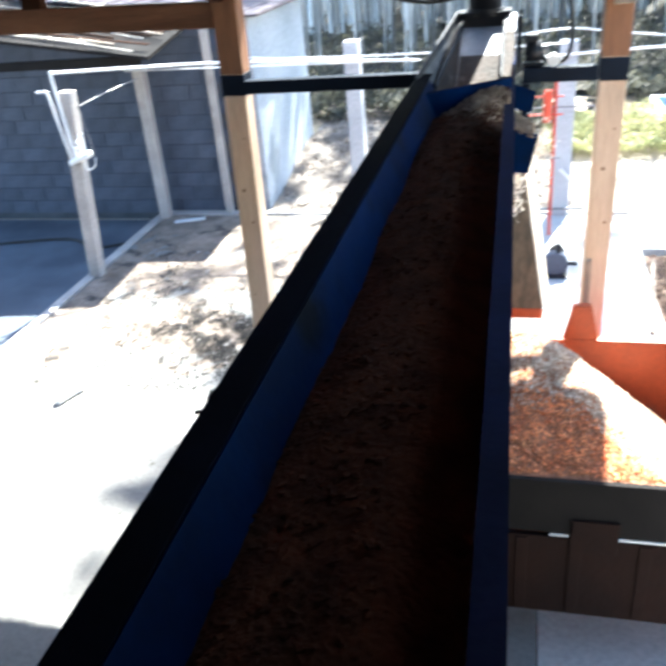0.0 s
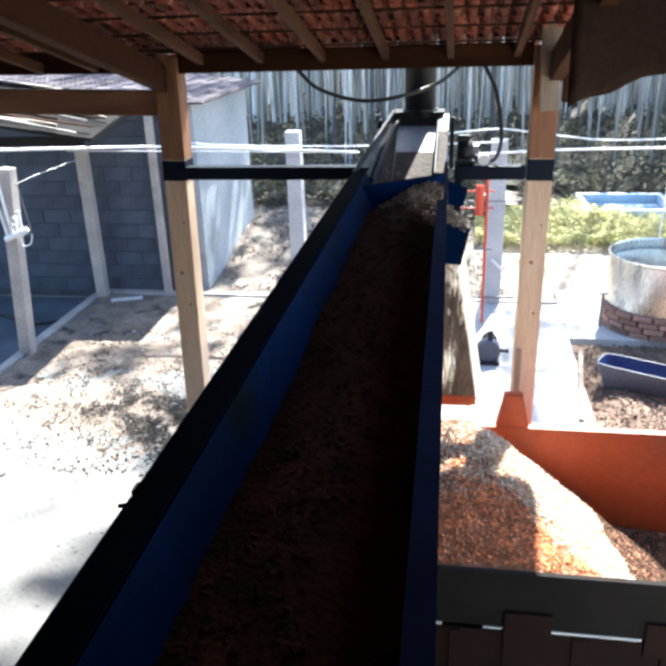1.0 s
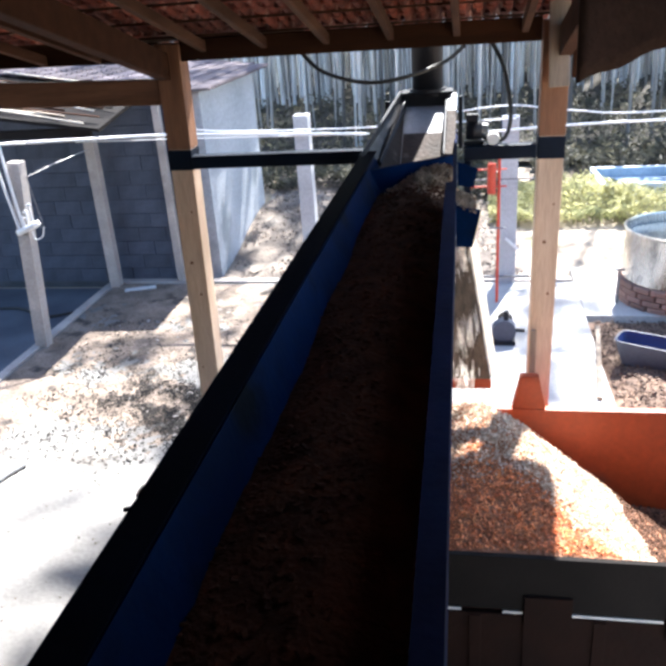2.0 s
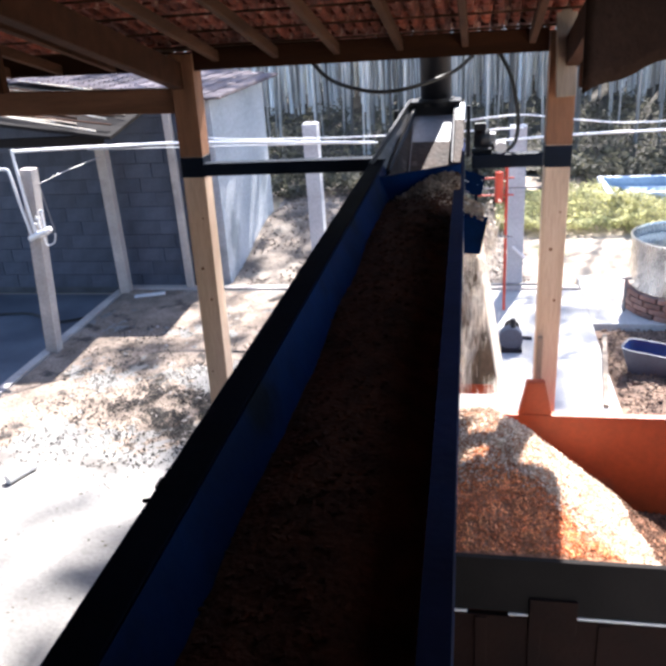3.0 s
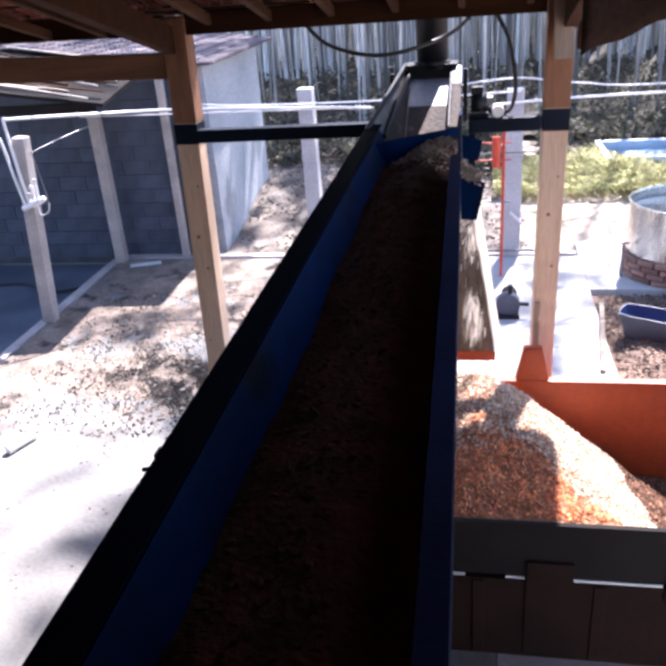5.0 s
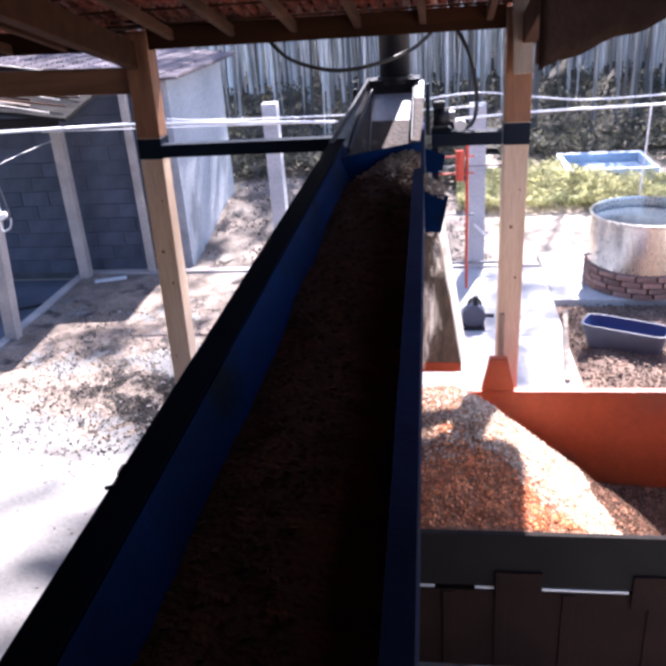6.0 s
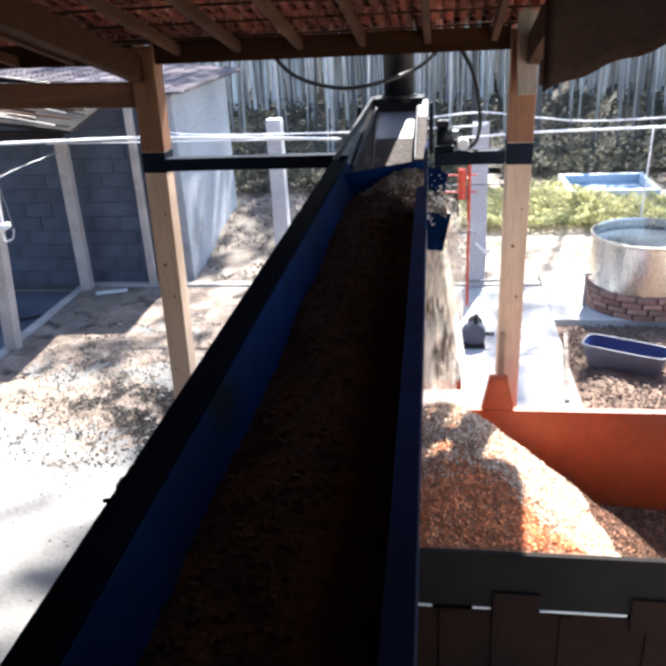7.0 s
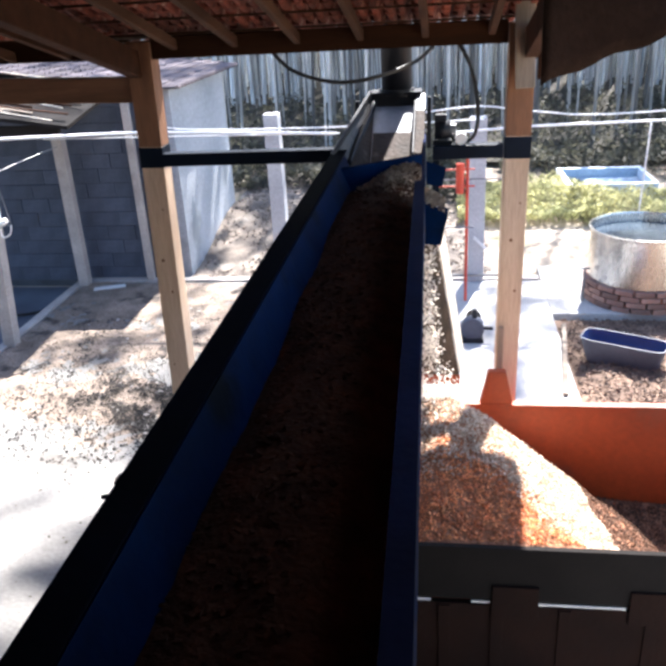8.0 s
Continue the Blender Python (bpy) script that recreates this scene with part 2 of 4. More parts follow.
def bar(bm, a, b, w, h, bev=0.004, roll=0.0):
    """A rectangular bar from a to b, w wide and h high."""
    a, b = Vector(a), Vector(b)
    q = (b - a).to_track_quat("X", "Z").to_matrix().to_4x4() @ pose(0, 0, 0, roll)
    r = bmesh.ops.create_cube(bm, size=1.0, matrix=Matrix.Translation((a + b) / 2) @ q @ Matrix.Diagonal(((b - a).length, w, h, 1)))
    if bev:
        bmesh.ops.bevel(bm, geom=list({e for v in r["verts"] for e in v.link_edges}), offset=bev, segments=1, affect="EDGES")
    return bm


def rod(bm, a, b, r1, r2=None, seg=12, caps=True):
    """A round rod or cone from a to b."""
    a, b = Vector(a), Vector(b)
    q = (b - a).to_track_quat("Z", "Y").to_matrix().to_4x4()
    bmesh.ops.create_cone(bm, cap_ends=caps, segments=seg, radius1=r1, radius2=r1 if r2 is None else r2, depth=(b - a).length,
                          matrix=Matrix.Translation((a + b) / 2) @ q)
    return bm


def shell(bm, profile, seg=40, at=(0, 0, 0)):
    """A solid of revolution from (radius, height) pairs; closed where the profile closes on itself."""
    rings = [[bm.verts.new((at[0] + r * math.cos(2 * math.pi * k / seg), at[1] + r * math.sin(2 * math.pi * k / seg), at[2] + z)) for k in range(seg)] for r, z in profile]
    for p, q in zip(rings, rings[1:]):
        for k in range(seg):
            bm.faces.new((p[k], p[(k + 1) % seg], q[(k + 1) % seg], q[k]))
    return bm


def cord(bm, pts, r, seg=8):
    """A round cord along a smooth line through pts."""
    pts = [Vector(p) for p in pts]
    line = []
    for i in range(len(pts) - 1):
        p0, p1, p2, p3 = pts[max(i - 1, 0)], pts[i], pts[i + 1], pts[min(i + 2, len(pts) - 1)]
        for k in range(6):
            u = k / 6
            line.append(0.5 * (2 * p1 + (p2 - p0) * u + (2 * p0 - 5 * p1 + 4 * p2 - p3) * u * u + (3 * p1 - p0 - 3 * p2 + p3) * u ** 3))
    line.append(pts[-1])
    rings = []
    for i, p in enumerate(line):
        d = (line[min(i + 1, len(line) - 1)] - line[max(i - 1, 0)]).normalized()
        s = d.cross(Vector((0.3, 0.2, 0.93))).normalized()
        u = s.cross(d)
        rings.append([bm.verts.new(p + r * (math.cos(2 * math.pi * k / seg) * s + math.sin(2 * math.pi * k / seg) * u)) for k in range(seg)])
    for p, q in zip(rings, rings[1:]):
        for k in range(seg):
            bm.faces.new((p[k], p[(k + 1) % seg], q[(k + 1) % seg], q[k]))
    bm.faces.new(rings[0]), bm.faces.new(rings[-1])
    return bm


def mesh(bm, material_, smooth=False):
    me = bpy.data.meshes.new("mesh")
    bmesh.ops.recalc_face_normals(bm, faces=bm.faces)
    bm.to_mesh(me)
    bm.free()
    me.materials.append(material_)
    if smooth:
        me.polygons.foreach_set("use_smooth", [True] * len(me.polygons))
    return me


def part(name, bm, material_, parent, label="", smooth=False):
    ob = new(name, mesh(bm, material_, smooth))
    ob.parent = parent
    return tagged(ob, label)


def thing(name, label, category, group="", kind="", at=(0, 0, 0)):
    ob = new(name)
    ob.location = at
    return tagged(ob, label, category, group, kind)


def solid(name, bm, material_, label, category="", group="", kind="", smooth=False):
    return tagged(new(name, mesh(bm, material_, smooth)), label, category, group, kind)


def nb():
    return bmesh.new()


def flakes(spots, rnd, size=(0.012, 0.03), flat=0.25, tilt=70):
    """Many thin chips at the given places as one mesh's vertices and faces."""
    vs, fs = [], []
    for p in spots:
        l, w = rnd.uniform(*size), rnd.uniform(*size) * 0.6
        h = w * flat
        m = Matrix.Translation(p) @ pose(0, 0, 0, rnd.uniform(-tilt, tilt), rnd.uniform(-tilt, tilt), rnd.uniform(0, 360))
        k = len(vs)
        for sx, sy, sz in ((-1, -1, -1), (1, -1, -1), (1, 1, -1), (-1, 1, -1), (-0.8, -0.9, 1), (0.9, -0.8, 1), (0.8, 0.9, 1), (-0.9, 0.7, 1)):
            vs.append(tuple(m @ Vector((sx * l / 2, sy * w / 2, sz * h / 2))))
        fs += [tuple(k + i for i in f) for f in ((3, 2, 1, 0), (4, 5, 6, 7), (0, 1, 5, 4), (1, 2, 6, 5), (2, 3, 7, 6), (3, 0, 4, 7))]
    return vs, fs


def raw(vs, fs, material_):
    me = bpy.data.meshes.new("mesh")
    me.from_pydata(vs, [], fs)
    me.materials.append(material_)
    return me


# ---- ground ----
def hump(x, y):
    return noise.noise((x * 0.35, y * 0.35, 3.0)) * 0.05 + noise.noise((x * 1.3, y * 1.3, 7.0)) * 0.02


def bank(x, y):
    """A bank of soil thrown up beyond the slab, beside the grey building."""
    def ease(a):
        a = min(max(a, 0.0), 1.0)
        return a * a * (3 - 2 * a)
    return 0.36 * ease((y - 10.1) / 2.3) * ease((0.6 - x) / 2.2) * ease((17.5 - y) / 2.5)


def build_ground():
    bm = nb()
    xs = [-900, -300, -90, -40] + [-20 + i * 0.4 for i in range(101)] + [40, 90, 300, 900]
    ys = [-900, -200, -40, -12] + [-6 + i * 0.4 for i in range(120)] + [60, 120, 300, 900]
    grid = []
    for y in ys:
        row = []
        for x in xs:
            inner = 10.2 < y < 45 or (x > 3.2 and y > 3)
            z = -0.10 if not inner else -0.05 + hump(x, y) + bank(x, y) + max(0, y - 15) * 0.012
            row.append(bm.verts.new((x, y, z)))
        grid.append(row)
    for a, b in zip(grid, grid[1:]):
        for i in range(len(xs) - 1):
            bm.faces.new((a[i], a[i + 1], b[i + 1], b[i]))
    solid("ground", bm, M_DIRT, "bare trodden earth with patches of moss", kind="structure", smooth=True)
    bm = nb()
    g = [[bm.verts.new((-30 + i, 16.6 + j + (0.5 * noise.noise((i * 0.4, 1, 1)) if j == 0 else 0), 0.02 + hump(-30 + i, 16.6 + j) + (1.6 + j) * 0.012 + 0.06 * min(j, 1) + 0.05)) for i in range(76)] for j in range(60)]
    for a, b in zip(g, g[1:]):
        for i in range(75):
            bm.faces.new((a[i], a[i + 1], b[i + 1], b[i]))
    solid("forest_floor", bm, M_LEAFLITTER, "dull brown leaf litter under the plantation", kind="structure", smooth=True)


def build_soil_bank():
    """Loose dark soil with clods on the bank between the slab and the grey building."""
    bm = nb()
    nx, ny = 110, 110

    def z(x, y):
        return bank(x, y) - 0.03 + hump(x, y) + 0.05 * noise.noise((x * 2.1, y * 2.1, 5)) + 0.03 * noise.noise((x * 6, y * 6, 8)) + 0.02
    g = [[bm.verts.new((-3.52 + 4.3 * i / nx, 9.875 + 4.4 * j / ny, z(-3.52 + 4.3 * i / nx, 9.875 + 4.4 * j / ny))) for i in range(nx + 1)] for j in range(ny + 1)]
    for a, b in zip(g, g[1:]):
        for i in range(nx):
            bm.faces.new((a[i], a[i + 1], b[i + 1], b[i]))
    ob = solid("soil_bank", bm, M_BANKSOIL, "bank of loose grey-brown soil beside the building", "soil", kind="stuff", smooth=True)
    rnd = random.Random(61)
    spots = []
    while len(spots) < 3500:
        x, y = rnd.uniform(-3.45, 0.7), rnd.uniform(9.95, 14.0)
        if noise.noise((x * 1.8, y * 1.8, 3)) + 0.35 > rnd.random():
            spots.append((x, y, z(x, y) + 0.008))
    fl = new("clods", raw(*flakes(spots, rnd, (0.012, 0.06), 0.6, 45), M_CLOD))
    fl.parent = ob
    tagged(fl, "scattered clods and dry leaves", kind="stuff")


def build_floors():
    bm = nb()
    box(bm, -5.02, 0.15, -3.0, 9.72, -0.2, 0.0, 0.01)
    solid("floor", bm, M_CONC, "pale dusty concrete floor slab under the shed", kind="structure")
    bm = nb()
    box(bm, -5.14, -5.024, 3.0, 9.86, -0.2, 0.025, 0.012)
    box(bm, -5.02, 1.3, 9.724, 9.86, -0.2, 0.03, 0.012)
    solid("kerb", bm, M_OLDPOST, "low pale concrete kerb along the slab edge", kind="structure")
    bm = nb()
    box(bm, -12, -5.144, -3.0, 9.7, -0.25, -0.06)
    solid("lower_floor", bm, M_LOWFLOOR, "smooth grey screed floor, shade put into its colour", kind="structure")
    bm = nb()
    box(bm, 0.154, 1.33, -3.0, 9.72, -0.2, 0.0, 0.01)
    solid("pavement", bm, M_PAVE, "concrete strip beside the shed, sunlight in its pale colour", kind="structure")
    bm = nb()
    box(bm, 1.334, 4.6, 8.60, 10.3, -0.15, 0.0, 0.012)
    solid("pavement", bm, M_PAVE, "wet concrete apron around the steel tank", kind="structure")


# ---- shed of timber posts and tiled roof ----
ROOF_Y, ROOF_Z, PITCH = 4.6, 3.44, math.tan(radians(14.5))


def roof_z(y):
    return ROOF_Z + (ROOF_Y - y) * PITCH


def post(name, x, y, z1, w, m, label, group):
    t = thing(name, label, "post", group, at=(x, y, 0))
    bm = nb()
    box(bm, -w / 2, w / 2, -w / 2, w / 2, -0.02, z1, 0.008)
    part("shaft", bm, m, t)
    return t


def build_shed():
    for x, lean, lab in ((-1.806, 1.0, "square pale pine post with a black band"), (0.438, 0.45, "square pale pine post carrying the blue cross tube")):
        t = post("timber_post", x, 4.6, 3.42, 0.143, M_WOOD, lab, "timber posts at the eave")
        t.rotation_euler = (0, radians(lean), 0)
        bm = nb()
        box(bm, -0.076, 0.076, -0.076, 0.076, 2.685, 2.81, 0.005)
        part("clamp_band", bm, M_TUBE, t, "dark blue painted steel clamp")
        # red-brown sleeve whose darker tone also carries the shade under the eave
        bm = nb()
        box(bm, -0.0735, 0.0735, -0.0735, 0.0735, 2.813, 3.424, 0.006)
        part("upper_length", bm, M_REDWOOD, t, "red-brown upper length of the post, eave shade in its colour")
        for kx, zz, kr in ((0.02, 0.9, 0.007), (-0.03, 1.32, 0.006), (0.025, 1.86, 0.009), (-0.012, 2.28 - 0.2 * lean, 0.011), (0.03, 2.42, 0.006), (0.02, 2.95, 0.008)):
            bm = nb()
            rod(bm, (kx, -0.0752, zz), (kx, -0.069, zz), kr, seg=10)
            part("knot", bm, M_REDWOOD, t, "dark knot in the wood")
    t = thing("cleat", "raw timber cleat nailed to the post side", "timber")
    bm = nb()
    box(bm, 0.385, 0.42, 4.50, 4.524, 0.0, 1.62, 0.004)
    part("batten", bm, M_PLANK, t)
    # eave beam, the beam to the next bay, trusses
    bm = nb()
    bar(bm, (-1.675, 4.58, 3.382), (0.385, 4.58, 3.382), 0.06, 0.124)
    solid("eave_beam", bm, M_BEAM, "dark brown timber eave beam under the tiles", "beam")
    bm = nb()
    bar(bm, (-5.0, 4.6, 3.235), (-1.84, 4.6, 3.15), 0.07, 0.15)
    solid("cross_beam", bm, M_LITBEAM, "thick brown timber beam between posts, bounced light in its colour", "beam")
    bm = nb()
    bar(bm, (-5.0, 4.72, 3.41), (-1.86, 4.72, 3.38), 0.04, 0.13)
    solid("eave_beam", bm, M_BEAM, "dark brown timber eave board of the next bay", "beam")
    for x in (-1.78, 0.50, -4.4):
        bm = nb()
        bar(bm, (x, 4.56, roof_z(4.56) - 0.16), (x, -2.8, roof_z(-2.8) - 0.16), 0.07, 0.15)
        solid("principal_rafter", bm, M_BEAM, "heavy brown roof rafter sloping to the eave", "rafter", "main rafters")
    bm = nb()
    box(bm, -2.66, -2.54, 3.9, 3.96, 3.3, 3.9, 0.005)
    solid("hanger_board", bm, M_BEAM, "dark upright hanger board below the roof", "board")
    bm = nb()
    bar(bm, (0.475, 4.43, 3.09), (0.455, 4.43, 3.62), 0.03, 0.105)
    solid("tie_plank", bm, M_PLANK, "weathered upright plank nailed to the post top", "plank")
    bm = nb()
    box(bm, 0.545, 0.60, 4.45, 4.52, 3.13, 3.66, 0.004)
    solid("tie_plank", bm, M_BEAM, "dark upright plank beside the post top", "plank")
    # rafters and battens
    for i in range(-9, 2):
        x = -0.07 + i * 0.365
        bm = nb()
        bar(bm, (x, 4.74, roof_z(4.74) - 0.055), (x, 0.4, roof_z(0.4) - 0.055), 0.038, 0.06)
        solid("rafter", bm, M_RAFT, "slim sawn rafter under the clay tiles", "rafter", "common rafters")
    # pale fascia strips left of centre
    for k in range(2):
        bm = nb()
        bar(bm, (-2.0, 4.66 - 0.05 * k, 3.44 - 0.03 * k), (-0.95, 4.66 - 0.05 * k, 3.44 - 0.03 * k), 0.03, 0.02)
        solid("fascia_strip", bm, M_PLANK, "thin pale board strip along the eave", "board")
    # roof cover outside the tiled stretch seen from below, edges set for its shadow
    bm = nb()
    a = [(-7.5, 4.85), (0.86, 4.85), (0.86, -3.0), (-7.5, -3.0)]
    lo = [bm.verts.new((x, y, roof_z(y) + 0.14)) for x, y in a]
    hi = [bm.verts.new((x, y, roof_z(y) + 0.17)) for x, y in a]
    bm.faces.new(lo), bm.faces.new(hi)
    for i in range(4):
        bm.faces.new((lo[i], lo[(i + 1) % 4], hi[(i + 1) % 4], hi[i]))
    solid("roof", bm, M_TILE, "unseen cover over the clay tiles, edges set for its shadow", kind="structure")
    # unseen plain walls behind the viewer, added to keep daylight off the conveyor
    bm = nb()
    box(bm, -7.5, 1.08, -3.2, -3.0, -0.2, 5.5)
    solid("wall_south", bm, M_BLOCK, "unseen back wall added to keep the shed dark", kind="structure")
    bm = nb()
    box(bm, 0.93, 1.08, -3.0, 1.5, -0.2, 5.6)
    solid("wall_east", bm, M_BLOCK, "unseen side wall added to keep light off the conveyor", kind="structure")
    bm = nb()
    box(bm, -7.5, -7.3, -3.0, 2.0, -0.2, 5.4)
    solid("wall_west", bm, M_BLOCK, "unseen side wall added to keep light off the conveyor", kind="structure")


def build_tarp():
    """A dark sheet slung below the eave, its lower edge rising outwards."""
    bm = nb()
    nx, nz = 26, 8
    front = []
    for i in range(nx + 1):
        u = i / nx
        x = 0.385 + u * 0.95
        low = 3.275 + 0.34 * u + 0.008 * math.sin(u * 30)
        row = []
        for k in range(nz + 1):
            v = k / nz
            z = low + (3.79 - low) * v
            y = 3.0 + 0.03 * math.sin(u * 9 + v * 2) * (1 - v) - 0.04 * (1 - v)
            row.append(bm.verts.new((x, y, z)))
        front.append(row)
    for a, b in zip(front, front[1:]):
        for k in range(nz):
            bm.faces.new((a[k], b[k], b[k + 1], a[k + 1]))
    ret = bmesh.ops.extrude_face_region(bm, geom=bm.faces[:])
    for v in [g for g in ret["geom"] if isinstance(g, bmesh.types.BMVert)]:
        v.co.y += 0.03
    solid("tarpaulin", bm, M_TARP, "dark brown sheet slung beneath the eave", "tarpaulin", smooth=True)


# ---- belt conveyor ----
XL, XR, RIM, BOT = -0.584, -0.06, 2.80, 2.48


def wall_x(y):
    """The outer face of the right side wall, tapered to fit the camera's view."""
    return -0.006 - 0.0146 * y


def plate(bm, corners, thick):
    """A flat plate through four corners, thickened along its normal."""
    c = [Vector(p) for p in corners]
    n = (c[1] - c[0]).cross(c[3] - c[0]).normalized() * thick
    v = [bm.verts.new(p) for p in c] + [bm.verts.new(p - n) for p in c]
    for f in ((0, 1, 2, 3), (7, 6, 5, 4), (0, 4, 5, 1), (1, 5, 6, 2), (2, 6, 7, 3), (3, 7, 4, 0)):
        bm.faces.new([v[i] for i in f])
    return bm


def right_strip(bm, y0, y1, z0, z1, inner, outer):
    """A length of the right wall or its rim between two stations, inner and outer offsets from its face."""
    a = [(wall_x(y) + d, y) for y, d in ((y0, -inner), (y1, -inner), (y1, outer), (y0, outer))]
    v = [bm.verts.new((x, y, z)) for z in (z0, z1) for x, y in a]
    for f in ((3, 2, 1, 0), (4, 5, 6, 7), (0, 1, 5, 4), (1, 2, 6, 5), (2, 3, 7, 6), (3, 0, 4, 7)):
        bm.faces.new([v[i] for i in f])
    return bm


def build_conveyor():
    t = thing("belt_conveyor", "blue painted steel trough conveyor loaded with wood chips", "conveyor")
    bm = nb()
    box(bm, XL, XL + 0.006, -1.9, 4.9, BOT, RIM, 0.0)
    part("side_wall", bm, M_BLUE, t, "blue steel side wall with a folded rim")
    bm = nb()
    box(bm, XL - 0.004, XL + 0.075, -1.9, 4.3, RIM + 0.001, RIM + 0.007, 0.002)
    part("rim", bm, M_RIM, t, "near-black rim plate")
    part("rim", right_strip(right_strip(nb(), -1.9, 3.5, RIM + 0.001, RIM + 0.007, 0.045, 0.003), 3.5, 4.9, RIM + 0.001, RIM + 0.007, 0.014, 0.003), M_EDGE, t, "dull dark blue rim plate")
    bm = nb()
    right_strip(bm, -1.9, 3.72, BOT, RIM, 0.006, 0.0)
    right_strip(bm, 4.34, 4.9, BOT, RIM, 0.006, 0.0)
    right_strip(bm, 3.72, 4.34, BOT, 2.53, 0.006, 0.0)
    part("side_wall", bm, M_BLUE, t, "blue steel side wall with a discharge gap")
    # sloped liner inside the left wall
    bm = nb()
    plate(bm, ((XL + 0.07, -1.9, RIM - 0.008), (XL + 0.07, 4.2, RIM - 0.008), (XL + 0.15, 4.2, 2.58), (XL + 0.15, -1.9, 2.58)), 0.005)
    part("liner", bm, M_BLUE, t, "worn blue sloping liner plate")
    bm = nb()
    box(bm, XL + 0.02, XR - 0.02, -1.85, 4.85, 2.545, 2.56, 0.004)
    part("belt", bm, M_BELT, t, "black rubber belt")
    bm = nb()
    box(bm, XL + 0.006, XR - 0.025, -1.9, 4.9, BOT, BOT + 0.008)
    part("pan", bm, M_DARK, t, "dark steel pan")
    for y in (-1.2, 0.2, 1.6, 3.0, 4.4):
        bm = nb()
        box(bm, XL + 0.01, XR - 0.015, y - 0.03, y + 0.03, BOT - 0.07, BOT - 0.002, 0.004)
        part("cross_member", bm, M_TUBE, t)
    latch_y = 1.13
    bm = nb()
    box(bm, XL - 0.042, XL - 0.004, latch_y, latch_y + 0.035, RIM - 0.075, RIM - 0.035, 0.006)
    rod(bm, (XL - 0.074, latch_y + 0.004, RIM - 0.077), (XL - 0.02, latch_y + 0.012, RIM - 0.07), 0.005, seg=8)
    part("latch", bm, M_DARK, t, "small dark side latch")
    for y0 in (-1.2, 1.6):
        for x in (XL + 0.18, XR - 0.14):
            bm = nb()
            box(bm, x - 0.03, x + 0.03, y0 - 0.03, y0 + 0.03, 0, BOT - 0.07, 0.004)
            part("leg", bm, M_TUBE, t)
    # scraper blade that turns the chips out
    bm = nb()
    bar(bm, (XL + 0.03, 3.90, 2.67), (XR - 0.015, 4.28, 2.67), 0.012, 0.20, 0.002)
    part("plough", bm, M_BLUE, t, "diagonal blue scraper blade across the belt")
    bm = nb()
    bar(bm, (XL + 0.03, 3.907, 2.773), (XR - 0.015, 4.287, 2.773), 0.03, 0.006, 0.001)
    part("plough_lip", bm, M_BLUE, t, "folded upper lip of the blade")
    # discharge cheeks
    part("cheek", plate(nb(), ((-0.066, 4.10, 2.305), (0.022, 4.11, 2.296), (0.066, 4.11, 2.508), (-0.066, 4.10, 2.522)), 0.008), M_BLUE, t, "bright blue discharge cheek plate")
    part("cheek", plate(nb(), ((-0.064, 4.40, 2.575), (0.028, 4.42, 2.553), (0.049, 4.42, 2.665), (-0.064, 4.40, 2.71)), 0.008), M_BLUE, t, "blue discharge cheek plate")
    part("chute", plate(nb(), ((-0.064, 4.125, 2.53), (0.045, 4.125, 2.44), (0.045, 4.40, 2.44), (-0.064, 4.40, 2.53)), 0.008), M_BLUE, t, "short blue discharge chute")
    # head: two side rails that close in on the hood under the duct
    part("head_side", plate(nb(), ((XL, 4.20, 2.795), (XL + 0.085, 4.40, 2.735), (-0.408, 4.98, 2.955), (-0.425, 5.0, 3.022)), 0.006), M_HEAD, t, "worn dark steel side of the head")
    bm = nb()
    bar(bm, (XL + 0.004, 4.15, 2.80), (-0.424, 5.0, 3.03), 0.018, 0.03, 0.003)
    part("head_rail", bm, M_DARK, t, "dark outer edge rail")
    bm = nb()
    cord(bm, [(XL + 0.075, 4.36, 2.72), (XL + 0.108, 4.52, 2.80), (-0.420, 4.80, 2.91), (-0.398, 4.98, 2.985)], 0.016)
    part("head_rail", bm, M_DARK, t, "dark curved inner rail", True)
    # one rail in two tones: lower length painted shaded, top painted sunlit
    bm = nb()
    bar(bm, (-0.108, 4.44, 2.74), (-0.1065, 4.83, 2.9245), 0.056, 0.02, 0.003)
    part("head_rail", bm, M_HEADBROWN, t, "brown lower length of the head rail, shade in its colour")
    bm = nb()
    bar(bm, (-0.1065, 4.832, 2.9255), (-0.106, 5.0, 3.005), 0.056, 0.02, 0.003)
    part("head_rail", bm, M_STEEL, t, "bright top of the head rail, sunlight in its colour")
    bm = nb()
    bar(bm, (-0.142, 4.42, 2.735), (-0.142, 4.98, 2.985), 0.010, 0.035, 0.002)
    part("head_rail", bm, M_DARK, t, "dark inner edge rail")
    bm = nb()
    bar(bm, (-0.275, 4.46, 2.665), (-0.275, 4.96, 2.945), 0.25, 0.008, 0.002)
    part("apron_plate", bm, M_STEEL, t, "bare steel apron plate catching the sun")
    part("cover_plate", plate(nb(), ((XL + 0.06, 4.30, 2.69), (-0.39, 4.44, 2.655), (-0.392, 4.97, 2.925), (-0.415, 4.97, 2.93)), 0.006), M_HEADBROWN, t, "dusty brown cover plate")
    # plate added so that only the upper apron shows a sun patch
    bm = nb()
    bar(bm, (-0.275, 4.455, 2.674), (-0.275, 4.72, 2.822), 0.235, 0.008, 0.002)
    part("wear_plate", bm, M_HEADBROWN, t, "dusty brown plate added to dull the sunlit lower apron")
    bm = nb()
    box(bm, -0.420, -0.118, 4.98, 5.14, 2.90, 3.02, 0.006)
